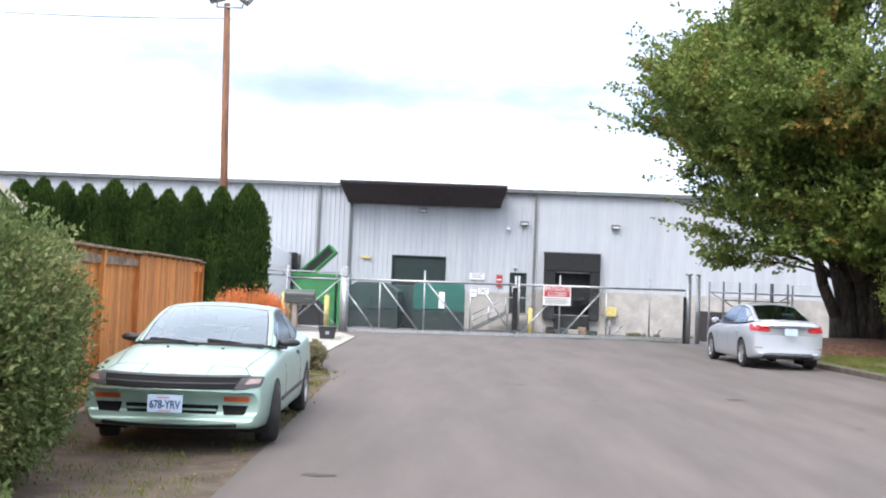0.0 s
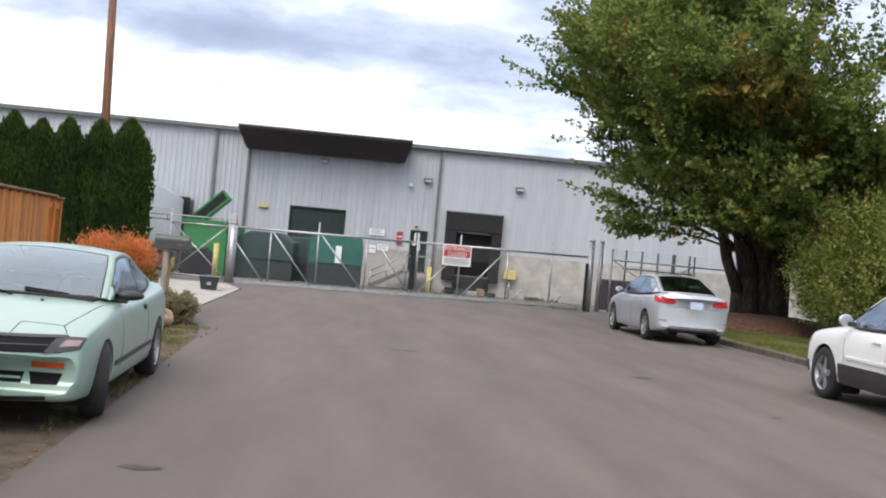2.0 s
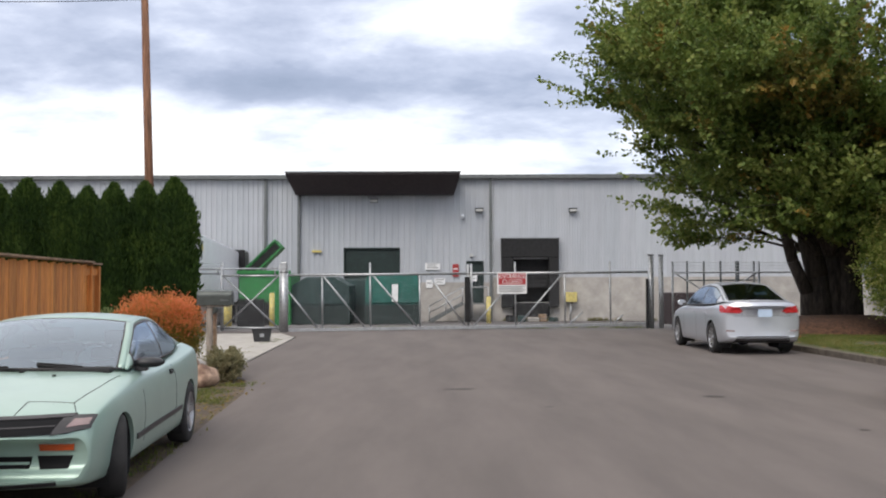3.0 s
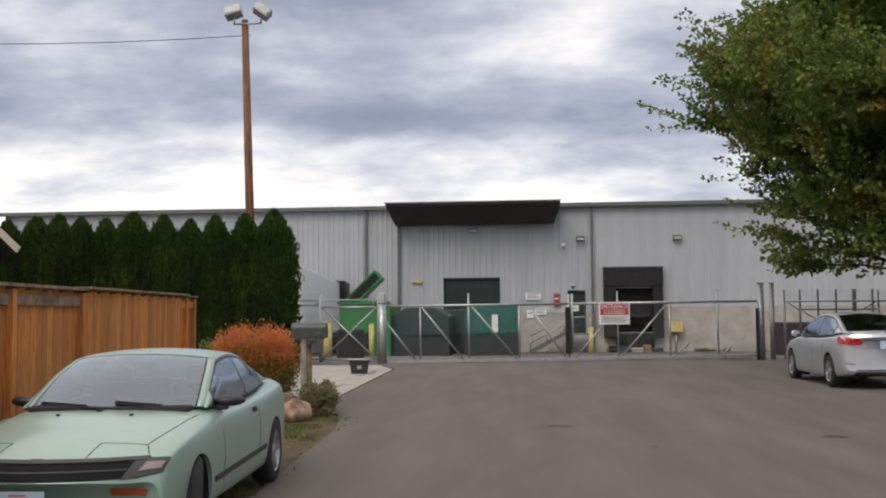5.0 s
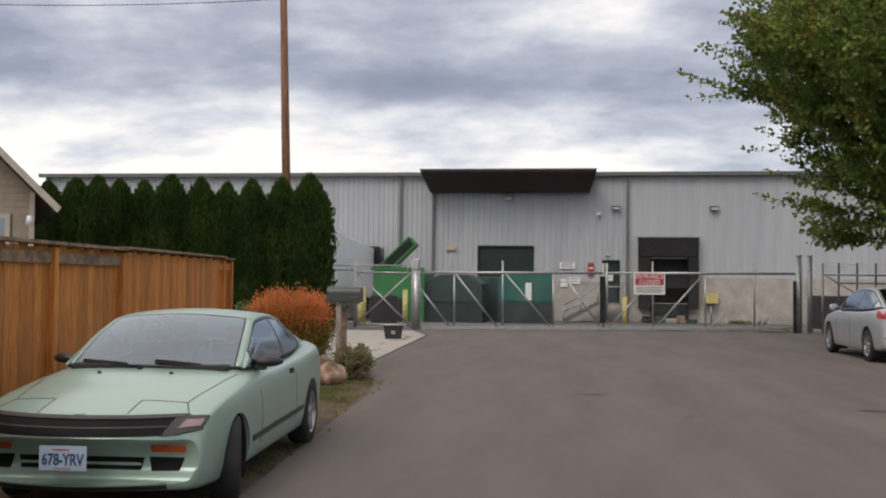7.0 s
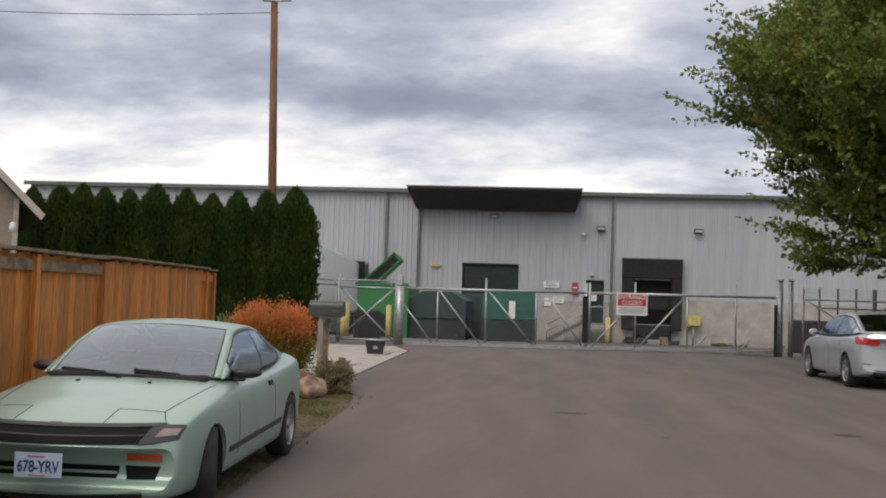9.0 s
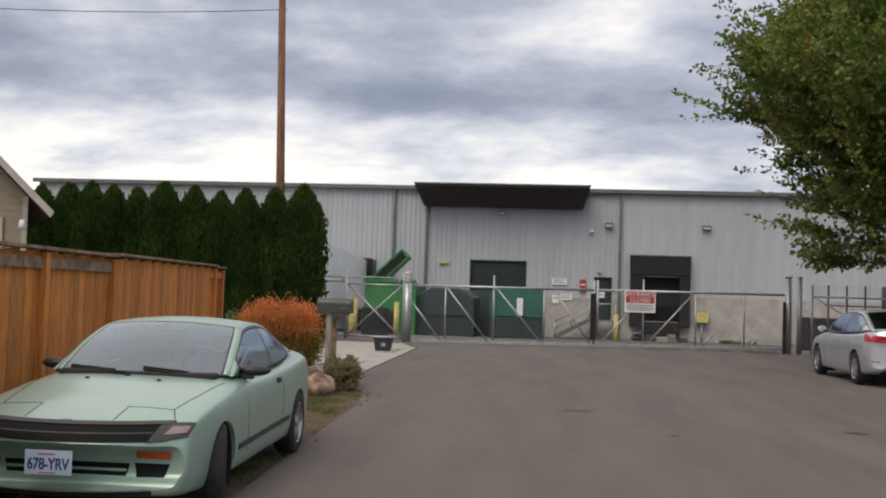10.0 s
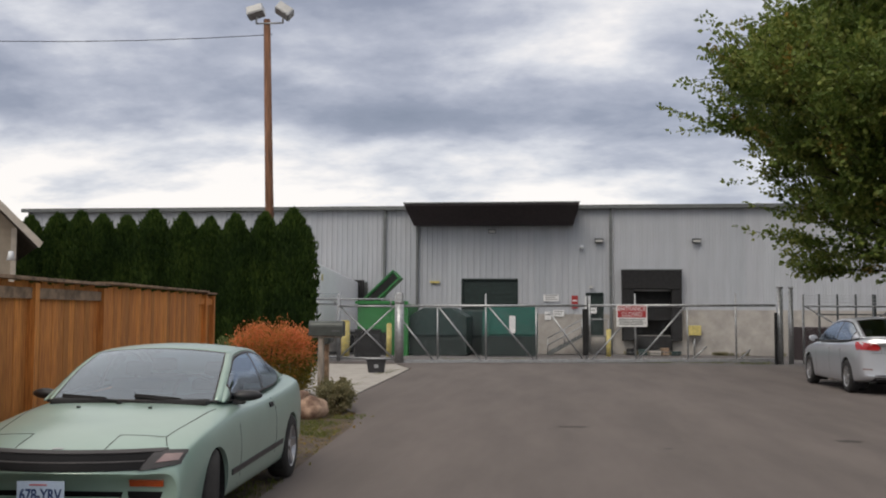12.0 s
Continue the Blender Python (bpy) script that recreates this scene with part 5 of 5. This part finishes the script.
def bush(name, x, y, z, rx, ry, h, n, size, material, label, rng, twigs=40, category="shrub", clump=0.28, low=None, sprigs=0, reach=1.0):
    t = thing(name, pose(x, y, z), label, category)
    bm = bmesh.new()
    P, D = [], []
    m = max(30, n // 45)
    for k in range(m):
        a, sz = rng.uniform(0, 2 * math.pi), rng.uniform(-0.95, 1)
        e = math.asin(sz)
        rad = (1 - abs(sz) ** 2.8) ** (1 / 2.4)
        w = rng.uniform(0.72, 1.08) if rng.random() < 0.8 else rng.uniform(0.3, 0.7)
        dirv = np.array([math.cos(a) * math.cos(e), math.sin(a) * math.cos(e), math.sin(e)])
        c0 = np.array([rx * math.cos(a) * rad * w, ry * math.sin(a) * rad * w, h * (0.5 + 0.47 * sz) * (w * 0.3 + 0.7)])
        c0[2] = max(c0[2], 0.06)
        q = 45
        pp = c0 + rng.normal(size=(q, 3)) * clump * min(rx, h) * 0.42
        pp[:, 2] = np.maximum(pp[:, 2], 0.02)
        P.append(pp)
        D.append(dirv * 0.8 + rng.normal(size=(q, 3)) * 0.6 + np.array([0, 0, 0.35]))
        if k < twigs:
            tube(bm, (rng.normal() * 0.08 * rx, rng.normal() * 0.08 * rx, 0), c0 * 0.9, 0.02, 0.006, n=4, caps=False)
    # young shoots that stand out of the outline
    for k in range(sprigs):
        a, sz = rng.uniform(0, 2 * math.pi), rng.uniform(-0.7, 1)
        rad = (1 - abs(sz) ** 2.8) ** (1 / 2.4)
        c0 = np.array([rx * math.cos(a) * rad, ry * math.sin(a) * rad, h * (0.5 + 0.46 * sz)])
        d = np.array([math.cos(a) * rad * 0.7, math.sin(a) * rad * 0.7, 0.55 + 0.4 * max(sz, 0)]) + rng.normal(size=3) * 0.25
        d /= np.linalg.norm(d)
        v = np.linspace(0, 1, 16) ** 0.8
        pp = c0 + d * (v * rng.uniform(0.12, 0.26) * reach)[:, None] + rng.normal(size=(16, 3)) * 0.014 * reach
        P.append(pp)
        D.append(d * 0.5 + rng.normal(size=(16, 3)) * 0.7)
    part("stems", bm, "bark", t)
    P, D = np.concatenate(P), np.concatenate(D)
    if low:
        k = P[:, 2] + rng.normal(size=len(P)) * 0.12 * h < low[0] * h
        leaves("lower_foliage", P[k], D[k], size, low[1], t, rng)
        leaves("foliage", P[~k], D[~k], size, material, t, rng)
    else:
        leaves("foliage", P, D, size, material, t, rng)
    return t


bush("near_shrub", -3.53, 3.6, 0, 0.76, 0.92, 1.93, 60000, 0.045, "leafnear", "dense green shrub with pale leaf tips at the verge", rng, clump=0.22, sprigs=260)
bush("ground_cover", -2.75, 2.35, -0.02, 0.55, 0.5, 0.2, 3500, 0.05, "leafnear", "low spreading green plants at the foot of the shrub", rng, category="ground cover")
bush("barberry_shrub", -4.46, 16.5, 0, 0.69, 0.66, 1.23, 30000, 0.042, "barberry", "rounded shrub turning orange red above olive green", rng, low=(0.58, "barberrylow"))
bush("small_shrub", -5.35, 17.2, 0, 0.42, 0.4, 1.05, 3000, 0.05, "leafnear", "small green shrub behind the orange one", rng)
bush("lavender_plant", -2.85, 14.3, 0, 0.25, 0.26, 0.38, 4500, 0.05, "lavender", "low gray-green lavender plant beside the road", rng)
bush("lavender_plant", -3.0, 15.0, 0, 0.28, 0.3, 0.42, 2000, 0.05, "lavender", "low gray-green lavender plant by the mailbox post", rng)
bush("tall_shrub", 13.3, 23.0, 0.1, 2.25, 2.0, 3.8, 56000, 0.085, "leafbush", "tall yellow-green shrub behind the kerb", rng, clump=0.17, sprigs=900, reach=3.6)
bush("dark_shrub", 13.4, 17.4, 0.1, 1.6, 1.5, 2.3, 16000, 0.09, "leaf", "rounded dark green shrub behind the kerb", rng)
bush("dark_shrub", 16.5, 24.0, 0.1, 3.0, 2.4, 5.0, 22000, 0.14, "leaf", "tall dark green shrub under the tree", rng)
bush("tall_shrub", 15.8, 15.0, 0.1, 2.4, 2.4, 4.2, 20000, 0.12, "leafbush", "broad yellow-green shrub on the verge", rng)


def arborvitae(seed, h, r):
    g = np.random.default_rng(seed)
    n = 9000
    v = g.random(n) ** 0.85
    z = v * h
    prof = np.interp(z / h, [0, 0.08, 0.4, 0.72, 0.86, 0.94, 1.0], [0.9, 1.0, 1.02, 0.94, 0.66, 0.36, 0.03]) * r
    a = g.random(n) * 2 * math.pi
    lump = 1 + 0.09 * np.sin(a * 5 + z * 2.2 + seed) + 0.07 * np.sin(a * 9 - z * 3.1)
    rr = prof * lump * g.uniform(0.82, 1.04, n)
    P = np.stack([rr * np.cos(a), rr * np.sin(a), z * 0.97], 1) + g.normal(size=(n, 3)) * 0.03
    D = np.stack([0.35 * np.cos(a), 0.35 * np.sin(a), np.ones(n)], 1) + g.normal(size=(n, 3)) * 0.18
    t = thing("arborvitae", pose(0, 0, -50), "tall narrow dark green arborvitae in a hedge row", "conifer", "arborvitae hedge")
    bm = bmesh.new()
    zs = np.linspace(0.02, 0.96, 12)
    rings = []
    for q in zs:
        R = float(np.interp(q, [0, 0.08, 0.4, 0.72, 0.86, 0.94, 1.0], [0.9, 1.0, 1.02, 0.94, 0.66, 0.36, 0.03])) * r * 0.84
        rings.append([bm.verts.new((R * math.cos(k * math.pi / 6), R * math.sin(k * math.pi / 6), q * h)) for k in range(12)])
    for p, q in zip(rings, rings[1:]):
        for k in range(12):
            bm.faces.new((p[k], p[(k + 1) % 12], q[(k + 1) % 12], q[k]))
    bm.faces.new(rings[-1])
    part("inner_foliage", bm, "arbor", t)
    ob = leaves("foliage", P, D, 0.15, "arbor", t, g, 0.45, up=0.0)
    part("trunk", tube(bmesh.new(), (0, 0, -0.1), (0, 0, h * 0.5), 0.09, 0.05), "bark", t)
    return t


proto = [arborvitae(k, 4.62, 0.66) for k in range(3)]
xs_h = [-7.35, -8.25, -9.1, -9.95, -10.75, -11.65, -12.6, -13.3, -14.0, -14.8, -15.6, -16.4, -17.2, -18.1]
hs_h = [0.995, 0.975, 0.96, 0.94, 0.975, 0.99, 0.955, 0.965, 0.985, 0.975, 0.955, 0.975, 0.94, 0.97]
for k, (x, f) in enumerate(zip(xs_h, hs_h)):
    wd = 1.0 if k in (0, 5, 9) else 0.88
    m = pose(x, 28.5 + 0.12 * math.sin(k * 2.3), 0, 0, 0, k * 77) @ Matrix.Diagonal((wd, wd, f, 1))
    if k < 3:
        proto[k].matrix_world = m
    else:
        t = copy_thing(proto[k % 3], pose(x, 28.5 + 0.12 * math.sin(k * 2.3), 0, 0, 0, k * 77))
        t.scale = (wd, wd, f)

# ---- cedar fence ----
FD = Vector((-0.111, 1.0, 0)).normalized()
FA = Vector((-3.62, 2.2, 0))
FL = 12.85
fm = pose(FA.x, FA.y, 0, 0, 0, math.degrees(math.atan2(FD.y, FD.x)))
# in the fence's own frame: x runs along it, -y is the street side
fence = thing("cedar_fence", fm, "six-foot cedar board fence with a weathered gray top cap", "fence")
SPL = 7.75
for (a, b, y0) in ((0, SPL, 0.0), (SPL, FL - 0.95, -0.06), (FL - 0.95, FL, 0.0)):
    n = round((b - a) / 0.142)
    w = (b - a) / n
    for k in range(n):
        g = 0.002 + 0.003 * (k % 3 == 0)
        part("board", B(a + k * w + g, a + (k + 1) * w - g, y0 + 0.002 * (k % 2), y0 + 0.018 + 0.002 * (k % 2), 0.02, 1.74 + 0.012 * ((k * 7) % 3)), "cedar", fence)
for a, b in ((0, 1.95), (1.95, 3.9), (3.9, 5.95), (5.95, SPL), (FL - 0.95, FL)):
    part("rail", B(a + 0.045, b - 0.045, -0.04, -0.002, 1.60, 1.70), "cedargray" if b < SPL + 0.1 else "cedar", fence)
    part("rail", B(a + 0.045, b - 0.045, -0.04, -0.002, 0.12, 0.21), "cedar", fence)
for a in (0, 1.95, 3.9, 5.95, SPL, FL - 0.5, FL):
    part("post", B(a - 0.045, a + 0.045, -0.07, 0.02, -0.1, 1.74), "cedar", fence)
part("top_cap", B(-0.05, SPL + 0.05, -0.10, 0.07, 1.765, 1.795), "cedargray", fence, "weathered gray top cap")
part("top_cap", B(SPL + 0.053, FL - 0.6, -0.13, 0.07, 1.785, 1.81), "cedargray", fence, "weathered gray top cap")
part("top_cap", B(FL - 0.597, FL + 0.05, -0.10, 0.07, 1.765, 1.79), "cedargray", fence, "weathered gray top cap")

# ---- house behind the fence ----
ho = thing("house", pose(-11.2, 19.9, 0, 0, 0, 33), "beige single-story house with lap siding and a steep gable", "house")
WD, DP, EH = 7.4, 7.0, 3.28
part("wall", prism(bmesh.new(), [(-WD, 0), (0, 0), (0, EH), (-WD / 2, EH + WD / 2 * 1.0), (-WD, EH)], 0.03, DP), "siding_beige", ho)
k = 0
z = 0.1
while z < EH + WD / 2 - 0.2:
    i = max(0, z - EH)
    part("siding_board", B(-WD + i, -i, -0.005, 0.028, z, z + 0.145) if not (1.75 < z < 2.75) else B(-WD + i, -2.35, -0.005, 0.028, z, z + 0.145), "siding_beige", ho)
    if 1.75 < z < 2.75:
        part("siding_board", B(-0.42, 0, -0.005, 0.028, z, z + 0.145), "siding_beige", ho)
    z += 0.15
for s in (0, 1):
    sg_ = 1 if s else -1
    cx = -WD / 2
    bm = bmesh.new()
    a = [(cx, EH + WD / 2 + 0.18), (cx + sg_ * (WD / 2 + 0.5), EH - 0.32), (cx + sg_ * (WD / 2 + 0.42), EH - 0.42), (cx, EH + WD / 2 + 0.02)]
    prism(bm, a, -0.5, DP + 0.4)
    rf = part("roof", bm, "shingle", ho)
    bm = bmesh.new()
    a = [(cx, EH + WD / 2 + 0.19), (cx + sg_ * (WD / 2 + 0.52), EH - 0.33), (cx + sg_ * (WD / 2 + 0.44), EH - 0.45), (cx, EH + WD / 2 + 0.04)]
    prism(bm, a, -0.54, -0.503)
    part("barge_board", bm, "trimbeige", ho, "pale beige barge board")
part("corner_trim", B(-0.09, 0.02, -0.03, -0.006, 0, EH), "trimbeige", ho)
wn_ = part("window_frame", B(-2.3, -0.47, -0.05, 0.03, 1.80, 2.80), "trimbeige", ho)
part("pane", B(-2.2, -0.57, -0.056, -0.05, 1.9, 2.7), "carglass", wn_)
part("blind", B(-2.2, -0.57, -0.0525, -0.0505, 1.9, 2.7), "trimbeige", wn_)
lt = thing("porch_light", pose(-11.12, 19.6, 2.7, 0, 0, 33), "small white outdoor lamp at the house corner", "wall lamp")
part("lamp_arm", T(((0, 0.3, 0), (0, 0, 0.05)), r=0.02), "white", lt)
part("lamp_shade", tube(bmesh.new(), (0, 0, -0.14), (0, 0, 0.06), 0.09, 0.05), "white", lt)

# ---- kerb side things ----
mb = thing("mailbox", pose(-3.32, 15.8, 0), "dark gray-green mailbox on a weathered wooden post", "mailbox")
pr = [(-0.1, 0)] + [(-0.1 + 0.0, 0.15)] + [(-0.1 * math.cos(a), 0.15 + 0.1 * math.sin(a)) for a in [k * math.pi / 10 for k in range(1, 10)]] + [(0.1, 0.15), (0.1, 0)]
bm = prism(bmesh.new(), pr, -0.29, 0.29)
bm.transform(pose(0, 0, 1.10, 0, 0, 90))
part("box", bm, "mailbox", mb, bevel=0.006)
part("post", B(-0.14, -0.05, -0.045, 0.045, -0.1, 1.06), "post", mb)
part("support_board", B(-0.24, 0.24, -0.07, 0.07, 1.07, 1.098), "post", mb)
part("flag", B(0.10, 0.24, -0.112, -0.105, 1.17, 1.20), "trimgray", mb)
mb2 = thing("newspaper_post", pose(-3.66, 17.2, 0), "short dark wooden post with a delivery tube", "post")
part("post", B(-0.05, 0.05, -0.05, 0.05, -0.1, 1.02), "cedargray", mb2)
part("tube", T(((0, -0.25, 1.0), (0, 0.25, 1.0)), r=0.09, n=14), "mailbox", mb2)
part("band", B(-0.055, 0.055, -0.056, -0.051, 0.55, 0.85), "cedargray", mb2)


def rock(x, y, sx, sy, sz, seed, label):
    bm = bmesh.new()
    bmesh.ops.create_icosphere(bm, subdivisions=3, radius=1)
    for v in bm.verts:
        k = 1 + 0.28 * noise.noise(v.co * 1.3 + Vector((seed, 0, 0))) + 0.09 * noise.noise(v.co * 4 + Vector((seed, 3, 0)))
        v.co = Vector((v.co.x * k * sx, v.co.y * k * sy, v.co.z * k * sz + sz * 0.7))
    ob = part("rock", bm, "rock", None, smooth=True)
    ob.matrix_world = pose(x, y, 0, 0, 0, seed * 40)
    tagged(ob, label, "rock")


rock(-3.0, 13.55, 0.24, 0.2, 0.17, 1.0, "rounded reddish brown landscape rock on bare earth")
rock(-3.45, 14.3, 0.30, 0.24, 0.2, 2.3, "pale brown landscape rock beside the mailbox")
rock(-3.75, 13.6, 0.2, 0.16, 0.14, 4.1, "small brown landscape rock behind the car")
bn = thing("plastic_bin", pose(-3.97, 23.95, 0.015, 0, 0, 8), "small black plastic recycling bin on the driveway", "bin")
part("body", prism(bmesh.new(), [(-0.19, 0), (0.19, 0), (0.24, 0.30), (-0.24, 0.30)], -0.16, 0.16), "blackpl", bn, bevel=0.01)
part("rim", B(-0.26, 0.26, -0.18, 0.18, 0.30, 0.33), "blackpl", bn, bevel=0.006)
part("recycling_mark", B(-0.05, 0.05, -0.166, -0.160, 0.12, 0.2), "steel", bn)

# raised verge and kerb
kp = [(-30, 8.2), (-5, 8.2), (3.4, 8.2), (10.2, 8.15), (14.2, 8.15), (17, 8.1), (20.5, 7.95), (23, 8.1), (26, 8.6), (28, 9.6), (29.2, 11.0)]
bm = slab(bmesh.new(), [(x + 0.16, y) for y, x in kp] + [(60, 29.2), (60, -30)], -0.05, 0.10)
tagged(part("verge", bm, "grass"), "grassy verge behind the kerb", "verge", kind="structure")
for a, b in zip(kp, kp[1:]):
    n = max(1, int((b[0] - a[0]) / 1.5))
    for k in range(n):
        y0, y1 = a[0] + (b[0] - a[0]) * k / n, a[0] + (b[0] - a[0]) * (k + 1) / n - 0.012
        x0, x1 = a[1] + (b[1] - a[1]) * k / n, a[1] + (b[1] - a[1]) * (k + 1) / n
        if y1 < 0:
            continue
        tagged(part("kerb", slab(bmesh.new(), [(x0, y0), (x0 + 0.157, y0), (x1 + 0.157, y1), (x1, y1)], -0.05, 0.112), "kerb", bevel=0.012), "", kind="structure")
bm = bmesh.new()
bmesh.ops.create_uvsphere(bm, u_segments=24, v_segments=12, radius=1)
for v in bm.verts:
    v.co = Vector((11.3 + v.co.x * 3.0, 26.0 + v.co.y * 2.2, 0.05 + v.co.z * 0.5 + 0.04 * noise.noise(v.co * 5)))
tagged(part("mulch_mound", bm, "mulch", smooth=True), "brown bark mulch mound round the tree", "mulch", kind="structure")


def tufts(name, n, area, material, label, rng, z, size=0.07, patch=1.2, thr=0.0):
    P = np.stack([rng.uniform(area[0], area[1], n), rng.uniform(area[2], area[3], n), np.full(n, z)], 1)
    keep = np.array([noise.noise(Vector((p[0] * patch, p[1] * patch, 3.3))) > thr for p in P])
    P = P[keep]
    D = rng.normal(size=P.shape) * 0.35 + np.array([0, 0, 1.0])
    ob = leaves(name, P, D, size, material, None, rng, 0.14, up=0.0)
    tagged(ob, label, "grass", kind="stuff")


tufts("grass", 7500, (-4.6, -1.9, 0.5, 9.0), "blade", "sparse green and straw grass on the dirt verge", rng, -0.02, 0.05, 1.6, 0.12)
tufts("grass", 3200, (-3.4, -2.25, 11.2, 14.0), "blade", "short yellow-green grass beside the rocks", rng, -0.02, 0.045, 1.2, -0.1)
tufts("grass", 60000, (8.35, 12.5, 8.0, 27.0), "blade", "short green grass on the verge", rng, 0.10, 0.055, 0.8, -0.35)


def litter(name, n, boxes, material, label, rng, z):
    P = []
    for (x0, x1, y0, y1) in boxes:
        m = n // len(boxes)
        P.append(np.stack([rng.uniform(x0, x1, m), rng.uniform(y0, y1, m), np.full(m, z + 0.006)], 1))
    P = np.concatenate(P)
    D = rng.normal(size=P.shape)
    D[:, 2] = 0.1
    ob = leaves(name, P, D, 0.045, material, None, rng, 0.6, up=4.0)
    tagged(ob, label, "fallen leaves", kind="stuff")


litter("fallen_leaves", 1500, [(-4.4, -1.8, 1.0, 12.0), (-2.9, -2.1, 10, 15)], "leafyellow", "scattered dry fallen leaves on the verge", rng, -0.018)
litter("fallen_leaves", 900, [(8.3, 11.5, 14, 26)], "barberry", "orange-brown fallen leaves on the grass", rng, 0.105)
# tar marks and a patch on the road
for x, y, sx, sy, sd in ((3.9, 11.9, 0.14, 0.10, 1), (0.7, 12.9, 0.20, 0.07, 2), (1.7, 10.9, 0.05, 0.05, 3), (-1.15, 4.6, 0.13, 0.06, 4), (4.6, 9.0, 0.05, 0.04, 5)):
    bm = bmesh.new()
    vs = [bm.verts.new((x + sx * (1 + 0.35 * math.sin(k * 2.7 + sd)) * math.cos(k * math.pi / 8), y + sy * (1 + 0.35 * math.sin(k * 1.9 + sd)) * math.sin(k * math.pi / 8), 0.004)) for k in range(16)]
    bm.faces.new(vs)
    tagged(part("road_patch", bm, "tar"), "small dark tar mark on the asphalt", "road mark", kind="structure")


# ---- small things in the yard ----
el = thing("door_lamp", pose(2.55, W, 3.0), "small wall lamp above the green entry door", "wall lamp")
part("lamp_base", B(-0.09, 0.09, -0.10, -0.03, 0, 0.2), "trimgray", el)
part("lamp_shade", B(-0.11, 0.11, -0.24, -0.10, 0.05, 0.22), "lampglass", el, bevel=0.02)
for k, (x, y, w, h, m_) in enumerate(((5.6, 60.9, 0.5, 0.35, "tealdk"), (6.3, 60.8, 0.7, 0.28, "concrete"), (6.9, 60.9, 0.4, 0.45, "cedargray"), (4.9, 60.8, 0.45, 0.4, "black"), (7.6, 61.0, 0.5, 0.25, "tealdk"))):
    q = thing("scrap_block", pose(x, y, -1.0, 0, 0, 13 * k), "weathered scrap block lying under the dock", "scrap")
    part("block", B(-w / 2, w / 2, -0.2, 0.2, 0, h), m_, q, bevel=0.03)
    part("strap", B(-w / 2 - 0.01, w / 2 + 0.01, -0.21, 0.21, h * 0.4, h * 0.5), "trimgray", q)
q = thing("extra_rail", pose(-12.5, 31.55, 0, 0, 0, -14.4), "gray upper pipe rail along the chain-link fence", "rail")
part("rail", T(((0, 0, 1.90), (8.3, 0, 1.90)), r=0.026), "steel", q)
for x in (0.1, 2.2, 4.3, 6.3, 8.2):
    part("stub", T(((x, 0, 1.70), (x, 0, 1.93)), r=0.025), "steel", q)
tufts("weeds", 7000, (3.8, 14.0, 60.9, 61.85), "lavender", "dry weeds along the foot of the warehouse wall", rng, -1.0, 0.22, 1.1, 0.22)
tufts("weeds", 4000, (-3.5, 7.0, 30.2, 31.4), "blade", "low weeds along the foot of the gate", rng, 0.0, 0.07, 1.5, 0.0)
tufts("grass", 1200, (-3.9, -3.55, 15.0, 26.0), "blade", "grass along the driveway edge", rng, -0.01, 0.05, 1.5, 0.15)

# ---- true size ----
for ob in scene.collection.objects:
    if ob.parent is None and ob.type in ("MESH", "EMPTY"):
        ob.matrix_basis = Matrix.Scale(SCALE, 4) @ ob.matrix_basis
